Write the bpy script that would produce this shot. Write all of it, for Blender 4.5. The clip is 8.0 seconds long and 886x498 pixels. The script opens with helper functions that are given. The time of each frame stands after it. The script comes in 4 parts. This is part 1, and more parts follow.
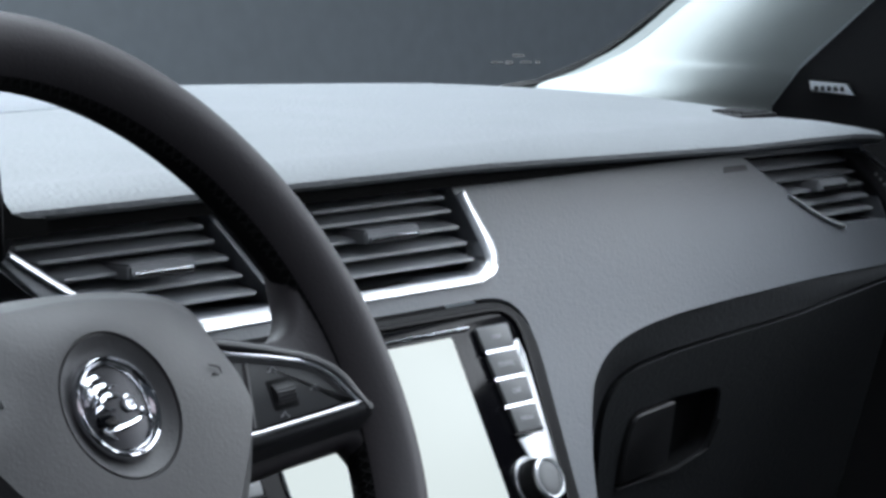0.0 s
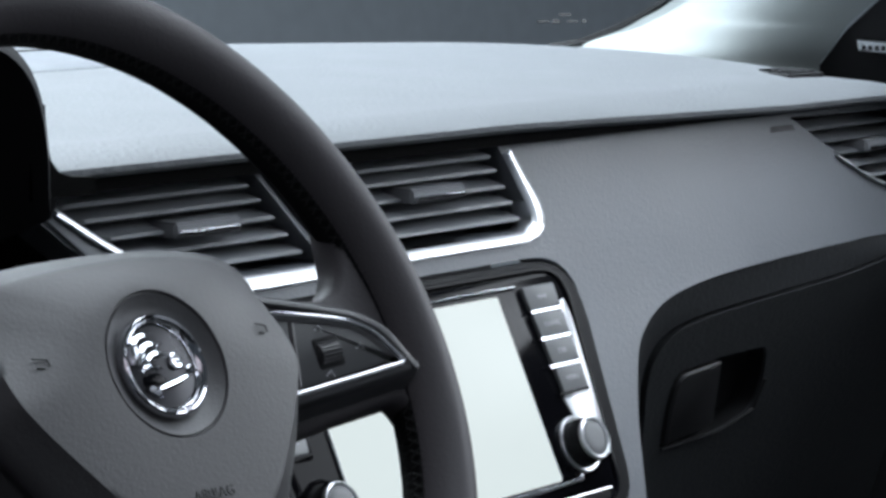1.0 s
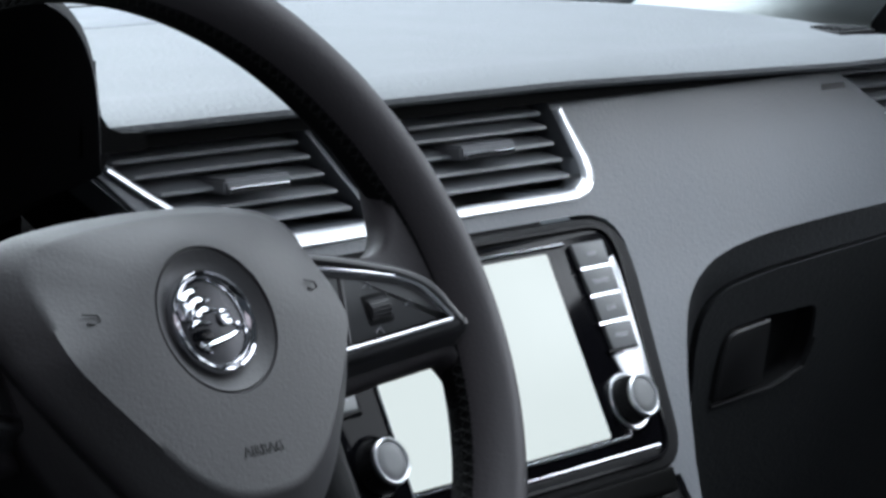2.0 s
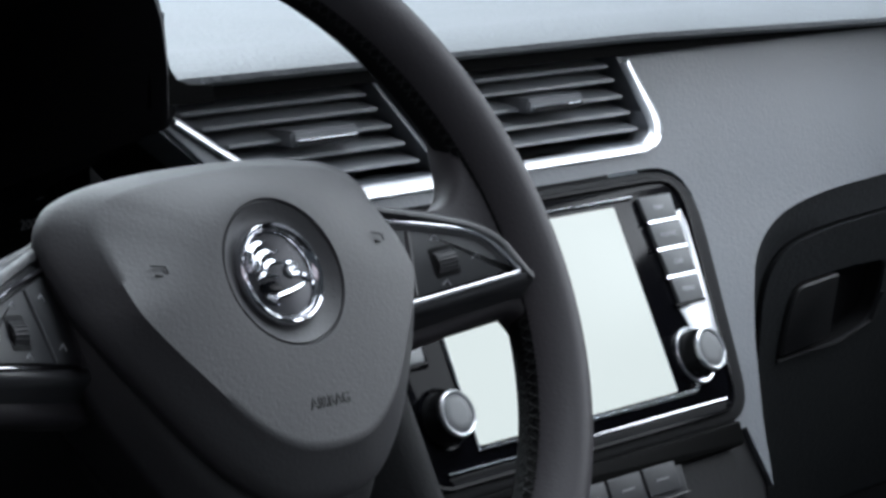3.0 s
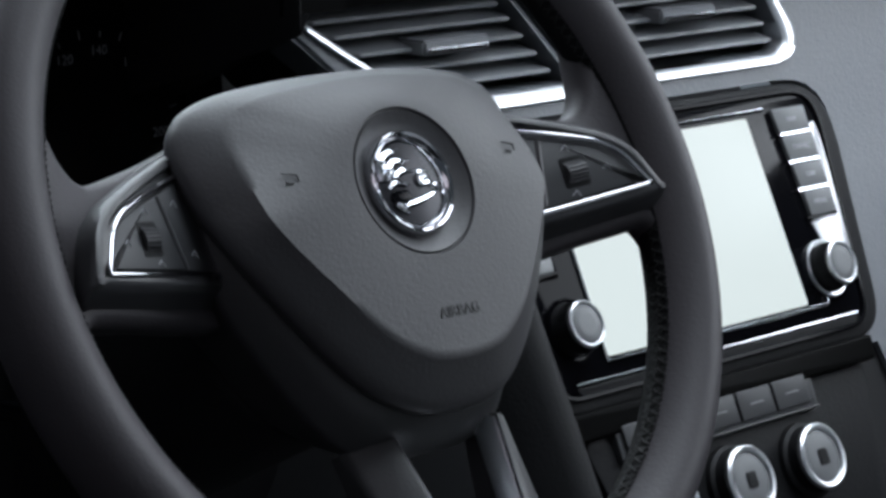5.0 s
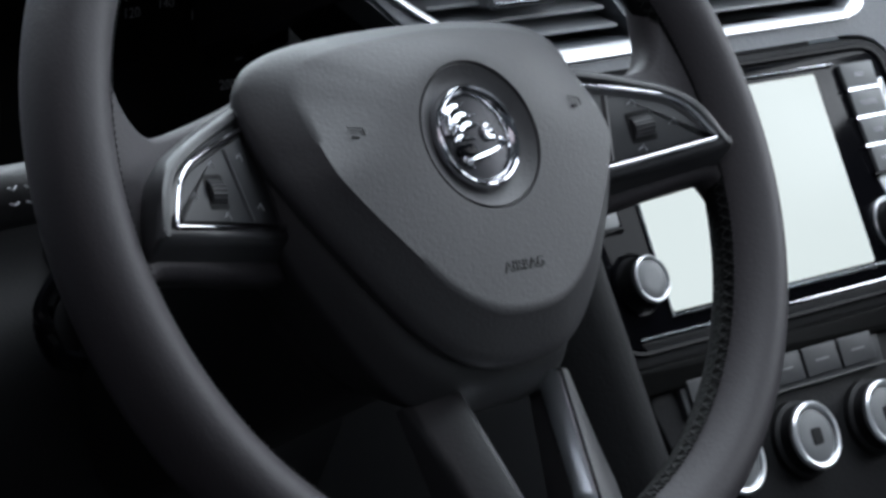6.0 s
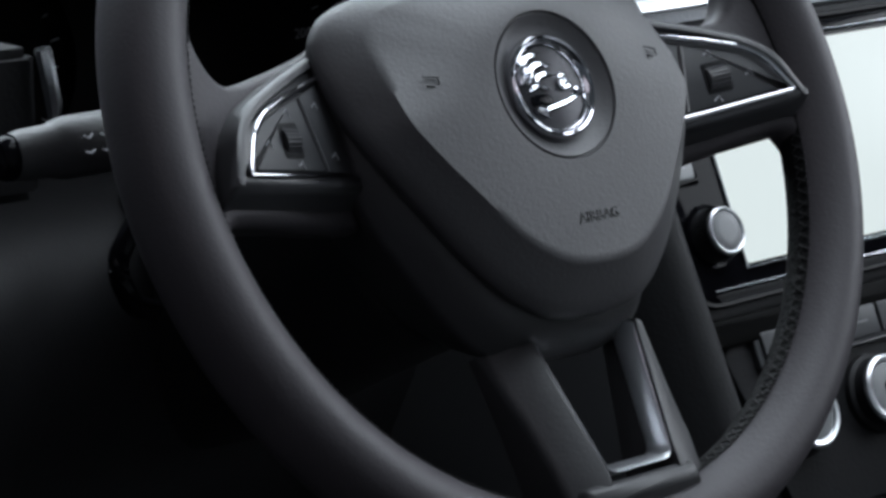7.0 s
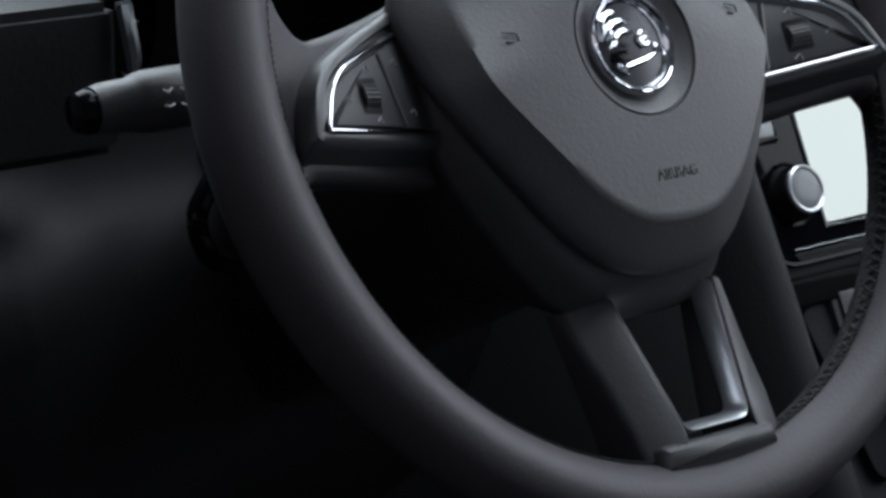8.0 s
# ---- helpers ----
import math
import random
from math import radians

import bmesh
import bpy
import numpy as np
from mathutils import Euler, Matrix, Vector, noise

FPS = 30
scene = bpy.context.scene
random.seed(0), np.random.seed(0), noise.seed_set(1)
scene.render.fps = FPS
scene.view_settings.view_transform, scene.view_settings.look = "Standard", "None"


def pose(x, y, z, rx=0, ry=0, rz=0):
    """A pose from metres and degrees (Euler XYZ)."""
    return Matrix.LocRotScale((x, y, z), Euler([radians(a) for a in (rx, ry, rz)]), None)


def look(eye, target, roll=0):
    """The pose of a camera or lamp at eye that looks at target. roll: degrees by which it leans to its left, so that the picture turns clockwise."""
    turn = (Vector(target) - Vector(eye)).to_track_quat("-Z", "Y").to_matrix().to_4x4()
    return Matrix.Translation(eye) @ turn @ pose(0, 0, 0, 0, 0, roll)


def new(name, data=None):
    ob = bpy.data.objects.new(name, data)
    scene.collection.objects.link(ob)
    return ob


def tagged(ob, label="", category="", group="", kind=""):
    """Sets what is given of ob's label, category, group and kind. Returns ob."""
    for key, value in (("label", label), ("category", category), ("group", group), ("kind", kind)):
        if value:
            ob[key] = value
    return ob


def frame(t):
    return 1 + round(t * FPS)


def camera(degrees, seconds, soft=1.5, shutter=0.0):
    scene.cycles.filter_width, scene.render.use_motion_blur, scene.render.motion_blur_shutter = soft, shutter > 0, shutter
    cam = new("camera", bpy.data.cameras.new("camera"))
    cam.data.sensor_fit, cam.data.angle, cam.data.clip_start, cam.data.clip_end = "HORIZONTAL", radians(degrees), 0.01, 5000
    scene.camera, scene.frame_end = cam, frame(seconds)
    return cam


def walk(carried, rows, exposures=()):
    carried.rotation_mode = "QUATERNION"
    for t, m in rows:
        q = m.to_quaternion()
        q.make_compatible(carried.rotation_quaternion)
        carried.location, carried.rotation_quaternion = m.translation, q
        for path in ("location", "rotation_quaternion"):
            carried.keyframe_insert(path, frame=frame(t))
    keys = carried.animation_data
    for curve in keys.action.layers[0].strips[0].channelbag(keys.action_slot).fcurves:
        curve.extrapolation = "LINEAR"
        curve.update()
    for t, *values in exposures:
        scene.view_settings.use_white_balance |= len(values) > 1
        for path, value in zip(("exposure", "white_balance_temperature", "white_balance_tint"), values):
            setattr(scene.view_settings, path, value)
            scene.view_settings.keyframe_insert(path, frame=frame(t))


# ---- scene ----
# A car's front cabin in a photo studio. x to the passenger's side, y to the front, z up; metres.
EYE = (-0.6881, -0.7157, 0.8881)
cam = camera(19.41, 8.0, soft=3.3)
TURNS = [(0.0, -51.93, -6.53), (0.5, -51.43, -6.95), (1.0, -50.91, -7.43), (1.5, -50.43, -7.89), (3.0, -48.31, -9.43), (3.5, -47.58, -9.94),
         (4.0, -46.81, -10.48), (4.5, -46.09, -10.95), (6.0, -43.91, -12.44), (6.5, -43.09, -12.98), (7.0, -42.23, -13.55), (7.5, -41.38, -14.02), (8.0, -40.46, -14.52)]
walk(cam, [(t, pose(*EYE, 90 + p, 0.02, y)) for t, y, p in TURNS])

# ---- light: a grey studio with large softboxes and two added fill lamps ----
world = bpy.data.worlds.new("studio")
scene.world = world
world.use_nodes = True
world.node_tree.nodes["Background"].inputs["Color"].default_value = (0.76, 0.90, 1.04, 1)
world.node_tree.nodes["Background"].inputs["Strength"].default_value = 0.07


def softbox(name, m, sx, sy, watts, colour):
    lamp = bpy.data.lights.new(name, "AREA")
    lamp.shape, lamp.size, lamp.size_y, lamp.energy, lamp.color = "RECTANGLE", sx, sy, watts, colour
    ob = new(name, lamp)
    ob.matrix_world = m
    return ob


softbox("softbox_front", look((0.6, 1.5, 2.4), (0.45, 0.45, 0.75)), 2.2, 1.4, 74, (0.83, 0.94, 1.03))
# fill lamp with no known source, added to lift the wheel's left side
softbox("fill_door", look((-1.9, -1.3, 2.3), (0.2, 0.1, 0.7)), 1.6, 1.2, 5.0, (0.98, 0.92, 1.04))
softbox("softbox_top", look((0.85, -0.22, 2.3), (0.35, 0.1, 0.68)), 1.7, 1.1, 45, (0.85, 0.94, 1.04))
softbox("softbox_side", look((2.05, -0.50, 1.38), (0.40, 0.1, 0.72)), 1.9, 1.0, 36, (0.87, 0.94, 1.03))
# unseen lamp added to brighten the north wall beyond the windscreen
softbox("fill_wall", look((1.0, 2.6, 4.2), (2.2, 5.0, 1.2)), 3.0, 0.8, 120, (0.84, 0.94, 1.03))
scene.view_settings.exposure = 0.0


# ---- materials ----
def material(name, base, rough=0.5, metal=0.0, grain=0.0, scale=900.0, depth=0.0004, mottle=0.12, coat=0.0, emit=None, spec=0.5):
    m = bpy.data.materials.new(name)
    m.use_nodes = True
    n, l = m.node_tree.nodes, m.node_tree.links
    b = n["Principled BSDF"]
    b.inputs["Roughness"].default_value, b.inputs["Metallic"].default_value = rough, metal
    b.inputs["Coat Weight"].default_value, b.inputs["Specular IOR Level"].default_value = coat, spec
    co = n.new("ShaderNodeTexCoord")
    wide = n.new("ShaderNodeTexNoise")
    wide.inputs["Scale"].default_value, wide.inputs["Detail"].default_value = 14.0, 5.0
    l.new(co.outputs["Object"], wide.inputs["Vector"])
    ramp = n.new("ShaderNodeMapRange")
    ramp.inputs["To Min"].default_value, ramp.inputs["To Max"].default_value = 1 - mottle, 1 + mottle
    l.new(wide.outputs["Fac"], ramp.inputs["Value"])
    mix = n.new("ShaderNodeVectorMath")
    mix.operation = "SCALE"
    mix.inputs[0].default_value = base
    l.new(ramp.outputs["Result"], mix.inputs["Scale"])
    l.new(mix.outputs["Vector"], b.inputs["Base Color"])
    rr = n.new("ShaderNodeMapRange")
    rr.inputs["To Min"].default_value, rr.inputs["To Max"].default_value = max(0.02, rough * 0.85), min(1.0, rough * 1.15)
    l.new(wide.outputs["Fac"], rr.inputs["Value"])
    l.new(rr.outputs["Result"], b.inputs["Roughness"])
    if grain:
        cell = n.new("ShaderNodeTexVoronoi")
        cell.feature = "SMOOTH_F1"
        cell.inputs["Scale"].default_value = scale
        fine = n.new("ShaderNodeTexNoise")
        fine.inputs["Scale"].default_value, fine.inputs["Detail"].default_value = scale * 0.5, 3.0
        l.new(co.outputs["Object"], fine.inputs["Vector"])
        l.new(co.outputs["Object"], cell.inputs["Vector"])
        add = n.new("ShaderNodeMath")
        l.new(cell.outputs["Distance"], add.inputs[0])
        l.new(fine.outputs["Fac"], add.inputs[1])
        bump = n.new("ShaderNodeBump")
        bump.inputs["Strength"].default_value, bump.inputs["Distance"].default_value = grain, depth
        l.new(add.outputs["Value"], bump.inputs["Height"])
        l.new(bump.outputs["Normal"], b.inputs["Normal"])
    if emit:
        b.inputs["Emission Color"].default_value, b.inputs["Emission Strength"].default_value = (*emit[0], 1), emit[1]
    return m


PAD = material("soft_dash_foam", (0.094, 0.101, 0.109), 0.55, grain=0.6, scale=430, depth=0.0008)
FASCIA = material("grained_fascia_plastic", (0.118, 0.127, 0.140), 0.46, grain=0.4, scale=560, depth=0.0006)
LOWER = material("dark_grained_plastic", (0.042, 0.044, 0.047), 0.5, grain=0.5, scale=520, depth=0.0007, spec=0.3)
BLACK = material("black_matt_plastic", (0.007, 0.007, 0.008), 0.6, grain=0.3, scale=600, spec=0.2)
SLAT = material("slat_plastic", (0.21, 0.217, 0.23), 0.36, mottle=0.05)
GLOSS = material("gloss_black_panel", (0.003, 0.003, 0.004), 0.10, coat=0.0, mottle=0.02, spec=0.06)
CHROME = material("chrome", (0.86, 0.87, 0.90), 0.16, metal=1.0, mottle=0.02)
SATIN = material("satin_silver", (0.78, 0.80, 0.83), 0.34, metal=1.0, mottle=0.03)
COVER = material("airbag_cover_plastic", (0.050, 0.049, 0.052), 0.50, grain=0.4, scale=800, depth=0.0002, mottle=0.06)
HUB = material("hub_plastic", (0.030, 0.030, 0.032), 0.5, grain=0.2, scale=700, mottle=0.06)
LEATHER = material("rim_leather", (0.044, 0.040, 0.044), 0.52, grain=0.3, scale=780, depth=0.0003, mottle=0.10, spec=0.3)
BAND = material("perforated_leather", (0.0045, 0.0045, 0.005), 0.66, grain=0.6, scale=620, depth=0.0008, mottle=0.2, spec=0.15)
BEZEL = material("satin_dark_plastic", (0.036, 0.036, 0.039), 0.36, grain=0.08, scale=900, depth=0.0002, mottle=0.05)
BUTTON = material("grey_buttons", (0.032, 0.033, 0.036), 0.5, mottle=0.05)
KEYCAP = material("unit_keys", (0.13, 0.135, 0.14), 0.45, mottle=0.05)
MARK = material("printed_marks", (0.42, 0.43, 0.45), 0.6)
DIALMARK = material("dim_dial_marks", (0.17, 0.17, 0.18), 0.6)
PRESSED = material("pressed_letters", (0.024, 0.024, 0.025), 0.6)
PILLAR = material("pillar_cloth", (0.25, 0.272, 0.270), 0.85, grain=0.5, scale=1500, depth=0.0004, mottle=0.05)
LINER = material("headliner_cloth", (0.42, 0.43, 0.44), 0.9, grain=0.4, scale=1200)
CARPET = material("carpet", (0.012, 0.012, 0.013), 0.95, grain=0.8, scale=800, depth=0.002)
WALLS = material("studio_wall", (0.52, 0.55, 0.58), 0.9, grain=0.2, scale=60)
# emission stands in for the white reflection on the display glass
DISPLAY = material("display_reflection_glow", (0.02, 0.02, 0.02), 0.30, mottle=0.0, emit=((0.84, 0.95, 0.96), 0.84), spec=0.10)
# near-black dial plastic; also colours the shade strip under the pad lip
DIAL = material("dial_plate_and_shade", (0.0025, 0.0025, 0.0025), 0.5, mottle=0.02, spec=0.03)
DARKFIELD = material("dark_badge_field", (0.035, 0.035, 0.04), 0.26, metal=0.5, mottle=0.1)
THREAD = material("black_thread", (0.004, 0.004, 0.004), 0.8)
BADGE = material("badge_chrome", (0.55, 0.55, 0.58), 0.10, metal=1.0, mottle=0.02)
RUBBER = material("rubber_seal", (0.006, 0.006, 0.007), 0.7)

GLASS = bpy.data.materials.new("windscreen_glass")
GLASS.use_nodes = True
_b = GLASS.node_tree.nodes["Principled BSDF"]
_b.inputs["Base Color"].default_value, _b.inputs["Roughness"].default_value = (0.93, 0.96, 0.97, 1), 0.0
_b.inputs["Transmission Weight"].default_value, _b.inputs["IOR"].default_value = 1.0, 1.02


# ---- mesh tools ----
def part(name, bm, mat, parent=None, label="", smooth=35):
    bmesh.ops.recalc_face_normals(bm, faces=bm.faces)
    me = bpy.data.meshes.new(name)
    bm.to_mesh(me)
    bm.free()
    me.materials.append(mat)
    if smooth:
        me.set_sharp_from_angle(angle=radians(smooth))
        for p in me.polygons:
            p.use_smooth = True
    ob = new(name, me)
    ob.parent = parent
    if label:
        tagged(ob, label)
    return ob


def thing(name, m, label, category, group="", kind=""):
    ob = new(name)
    ob.empty_display_size = 0.05
    ob.matrix_world = m
    return tagged(ob, label, category, group, kind)


def curve2(points, steps=6, closed=True):
    """A smooth line through the points (Catmull-Rom), in any dimension."""
    pts = [np.array(p, float) for p in points]
    n, out = len(pts), []
    for i in range(n if closed else n - 1):
        if closed:
            a, b, c, d = pts[i - 1], pts[i], pts[(i + 1) % n], pts[(i + 2) % n]
        else:
            b, c = pts[i], pts[i + 1]
            a, d = (pts[i - 1] if i else 2 * b - c), (pts[i + 2] if i + 2 < n else 2 * c - b)
        for k in range(steps):
            t = k / steps
            out.append(0.5 * (2 * b + (c - a) * t + (2 * a - 5 * b + 4 * c - d) * t * t + (3 * b - a - 3 * c + d) * t ** 3))
    if not closed:
        out.append(pts[-1])
    return out


def rounded(points, r, steps=5):
    """A polygon with its corners rounded by r (a number or one for each corner)."""
    out, n = [], len(points)
    for i, p in enumerate(points):
        rr = r[i] if isinstance(r, (list, tuple)) else r
        p, a, b = Vector(p), Vector(points[i - 1]), Vector(points[(i + 1) % n])
        if rr <= 0:
            out.append(tuple(p))
            continue
        da, db = (a - p).normalized(), (b - p).normalized()
        k = min(rr, (a - p).length * 0.48, (b - p).length * 0.48)
        s, e = p + da * k, p + db * k
        for j in range(steps + 1):
            t = j / steps
            out.append(tuple(s * (1 - t) ** 2 + p * 2 * t * (1 - t) + e * t * t))
    return out


def inset(outline, d):
    n, out = len(outline), []
    area = sum(outline[i - 1][0] * outline[i][1] - outline[i][0] * outline[i - 1][1] for i in range(n))
    sign = 1 if area > 0 else -1
    for i in range(n):
        a, b = Vector(outline[i - 1][:2]), Vector(outline[(i + 1) % n][:2])
        t = (b - a).normalized()
        out.append((outline[i][0] - t.y * d * sign, outline[i][1] + t.x * d * sign))
    return out


def rings(bm, loops, cap0=True, cap1=True, closed=True):
    """Skin a stack of rings of 3D points."""
    rows = [[bm.verts.new(tuple(p)) for p in loop] for loop in loops]
    n = len(rows[0])
    for a, b in zip(rows, rows[1:]):
        for i in range(n if closed else n - 1):
            j = (i + 1) % n
            bm.faces.new((a[i], a[j], b[j], b[i]))
    if cap0:
        bm.faces.new(rows[0][::-1])
    if cap1:
        bm.faces.new(rows[-1])
    return rows


def slab(outline, w0, w1, bevel=0.001, bm=None):
    """A plate over a 2D outline from w0 to w1, its front edge rounded."""
    bm = bm or bmesh.new()
    b2 = bevel * 0.3
    loops = [[(x, y, w0) for x, y in outline], [(x, y, w1 - bevel) for x, y in outline],
             [(x, y, w1 - b2) for x, y in inset(outline, b2)], [(x, y, w1) for x, y in inset(outline, bevel)]]
    rings(bm, loops)
    return bm


def tube(points, r, sides=8, closed=False, bm=None, flat=1.0, up=(0, 0, 1)):
    """A bar along 3D points; flat squeezes it along up."""
    bm = bm or bmesh.new()
    pts = [Vector(p) for p in points]
    up = Vector(up).normalized()
    loops = []
    for i, p in enumerate(pts):
        a = pts[i - 1] if (i or closed) else p
        b = pts[(i + 1) % len(pts)] if (i + 1 < len(pts) or closed) else p
        t = (b - a).normalized()
        s = t.cross(up).normalized()
        u = s.cross(t)
        rr = r[i] if isinstance(r, (list, tuple)) else r
        loops.append([p + s * math.cos(q) * rr + u * math.sin(q) * rr * flat for q in [2 * math.pi * k / sides for k in range(sides)]])
    if closed:
        loops.append(loops[0])
        rings(bm, loops, False, False)
        bmesh.ops.remove_doubles(bm, verts=bm.verts, dist=1e-6)
    else:
        rings(bm, loops)
    return bm


def turned(profile, sides=40, bm=None, centre=(0, 0), squeeze=1.0):
    """A turned body about local z: profile of (radius, w)."""
    bm = bm or bmesh.new()
    rings(bm, [[(centre[0] + r * math.cos(a), centre[1] + r * math.sin(a) * squeeze, w) for a in [2 * math.pi * k / sides for k in range(sides)]] for r, w in profile])
    return bm


def box(x0, x1, y0, y1, z0, z1, bevel=0.0, bm=None):
    bm = bm or bmesh.new()
    v = [bm.verts.new((x, y, z)) for z in (z0, z1) for y in (y0, y1) for x in (x0, x1)]
    for f in ((0, 2, 3, 1), (4, 5, 7, 6), (0, 1, 5, 4), (2, 6, 7, 3), (0, 4, 6, 2), (1, 3, 7, 5)):
        bm.faces.new([v[i] for i in f])
    if bevel:
        bmesh.ops.bevel(bm, geom=list(bm.edges), offset=bevel, segments=2, affect="EDGES")
    return bm


def letters(name, text, size, m, mat, parent, depth=0.0002, label=""):
    c = bpy.data.curves.new(name, "FONT")
    c.body, c.size, c.extrude, c.align_x, c.align_y = text, size, depth, "CENTER", "CENTER"
    c.resolution_u = 3
    t = bpy.data.objects.new(name, c)
    me = bpy.data.meshes.new_from_object(t)
    bpy.data.objects.remove(t)
    me.materials.append(mat)
    ob = new(name, me)
    ob.parent = parent
    ob.matrix_local = m
    if label:
        tagged(ob, label)
    return ob


# ---- the studio and the shell of the cabin ----
def structure(name, bm, mat, label, smooth=35):
    return tagged(part(name, bm, mat, None, "", smooth), label, name.split("_")[0], "", "structure")


def filled_roof():
    bm = box(-0.30, 1.06, -0.10, -0.05, 1.20, 1.24)
    box(-0.30, 1.06, -1.62, -1.00, 1.20, 1.24, 0, bm)
    box(-0.30, -0.20, -1.00, -0.10, 1.20, 1.24, 0, bm)
    box(0.98, 1.06, -1.00, -0.10, 1.20, 1.24, 0, bm)
    return bm


structure("ground", box(-9, 9, -9, 9, -0.30, -0.25), WALLS, "plain grey studio floor under the car")
structure("wall_north", box(-9, 9, 5.0, 5.2, -0.25, 5), WALLS, "plain grey studio wall before the windscreen")
structure("wall_south", box(-9, 9, -9.2, -9, -0.25, 5), WALLS, "plain grey studio wall behind the car")
structure("wall_east", box(9, 9.2, -9, 5.2, -0.25, 5), WALLS, "plain grey studio wall beside the car")
structure("wall_west", box(-9.2, -9, -9, 5.2, -0.25, 5), WALLS, "plain grey studio wall on the driver's side")
structure("floor", box(-0.40, 1.15, -1.6, 0.75, 0.02, 0.06), CARPET, "black carpet on the cabin floor")
structure("wall_front", box(-0.45, 1.20, 0.76, 0.80, 0.02, 0.74), BLACK, "black bulkhead behind the dashboard")
structure("wall_rear", box(-0.45, 1.20, -1.70, -1.62, 0.02, 1.22), LINER, "grey rear end of the cabin")
# out of view, added to keep light off the footwell
structure("wall_sill", box(-0.47, -0.43, -1.6, 0.75, 0.02, 0.60), BLACK, "unseen dark wall beside the driver, added to shade the footwell")
# stands behind the camera, added to cut ambient light in the cabin
structure("wall_side", box(-0.47, -0.43, -1.6, -0.86, 0.60, 1.22), LINER, "unseen plain wall behind the driver's door opening, added to cut ambient light")
structure("ceiling", filled_roof(), LINER, "light grey cloth headliner round a glass roof opening")


# ---- dashboard ----
def face_y(z):
    """The slope of the fascia: y over z."""
    return 0.2115 - 0.35 * (0.755 - z) - max(0.0, 0.66 - z) * 0.10


def pad_line(x):
    """The windscreen's foot, which bows forward in the middle."""
    return 0.80 - 0.52 * ((x - 0.375) / 0.70) ** 2 * 1.0 if abs(x - 0.375) < 0.70 else 0.28


dashboard = thing("dashboard", pose(0.375, 0.30, 0.42), "grey soft-touch dashboard with a grained plastic fascia", "dashboard", kind="structure")


def on_dash(name, bm, mat, label="", smooth=35, parent=None):
    bm.transform((parent or dashboard).matrix_world.inverted() if parent is None else Matrix())
    return part(name, bm, mat, parent or dashboard, label, smooth)


# top pad: a rounded lip over the fascia, rising softly to the windscreen
bm = bmesh.new()
loops = []
xs = [-0.30 + 1.29 * i / 60 for i in range(61)]
for x in xs:
    end = pad_line(x)
    prof = [(0.240, 0.7555), (0.222, 0.7555), (0.207, 0.7560), (0.197, 0.7572), (0.1915, 0.7598), (0.1915, 0.7628), (0.1965, 0.7655), (0.2120, 0.7697), (0.2280, 0.7727), (0.2360, 0.7735), (0.250, 0.7738)]
    prof += [(0.25 + (end - 0.25) * k / 8, 0.7735 + 0.0145 * math.sin(k / 8 * math.pi / 2)) for k in range(1, 9)] if end > 0.26 else [(0.25 + 0.01 * k, 0.7735) for k in range(1, 9)]
    drop = 0.011 * max(0.0, (x - 0.86) / 0.12) ** 2
    lip_drop = 0.004 * max(0.0, (x - 0.88) / 0.11) ** 4
    lift = 0.0035 - 0.0065 * min(1.0, max(0.0, (x - 0.50) / 0.30))
    share = [1, 1, 1, 1, 1, 1, 1, 0.7, 0.4, 0.2] + [0] * 20
    loops.append([(x, y if x > 0.119 else max(y, 0.44 + 0.02 * i), z - drop * (1 - share[i]) - lip_drop * share[i] + lift * share[i]) for i, (y, z) in enumerate(prof)])
rings(bm, loops, False, False, False)
# solid near-black strip that paints the shade beneath the lip
on_dash("groove_shade", box(0.122, 0.985, 0.2040, 0.2100, 0.7528, 0.7600), DIAL, "near-black strip standing in for the shade under the pad lip")
on_dash("top_pad", bm, PAD, "pale soft grained dashboard top", 60)


def filled(outer, holes, cuts, shape, depth):
    """A sheet over an outline with holes, bent by shape(x, z), whose rims turn forward by depth."""
    bm = bmesh.new()
    edges = []
    for loop in (outer, *holes):
        vs = [bm.verts.new((x, 0, z)) for x, z in loop]
        edges += [bm.edges.new((vs[i - 1], vs[i])) for i in range(len(vs))]
    bmesh.ops.triangle_fill(bm, use_beauty=True, use_dissolve=False, edges=edges)
    for z in cuts:
        bmesh.ops.bisect_plane(bm, geom=list(bm.verts) + list(bm.edges) + list(bm.faces), plane_co=(0, 0, z), plane_no=(0, 0, 1))
    rim = [e for e in bm.edges if len(e.link_faces) == 1]
    made = bmesh.ops.extrude_edge_only(bm, edges=rim)["geom"]
    back = {v for v in made if isinstance(v, bmesh.types.BMVert)}
    for v in bm.verts:
        v.co.y = shape(v.co.x, v.co.z) + (depth if v in back else 0)
    return bm


# the centre unit lies in a plane that leans back
UM = Matrix.Translation((0.3794, 0.1554, 0.6202)) @ pose(0, 0, 0, 90 - 24.8)


def unit_xz(u, v):
    p = UM @ Vector((u, v, 0))
    return (p.x, p.z)


UNIT = rounded([(-0.156, 0.074), (0.156, 0.074), (0.1365, -0.079), (-0.1365, -0.079)], [0.036, 0.034, 0.022, 0.022], 6)
RECESS = rounded([(-0.156, 0.0745), (0.168, 0.0745), (0.1465, -0.081), (-0.1365, -0.081)], [0.036, 0.044, 0.026, 0.022], 6)
VENT_L = [(0.146, 0.7525), (0.295, 0.7525), (0.332, 0.7025), (0.238, 0.7025), (0.196, 0.7190)]
VENT_C = [(0.371, 0.7530), (0.502, 0.7530), (0.5175, 0.7075), (0.508, 0.7025), (0.388, 0.7025)]
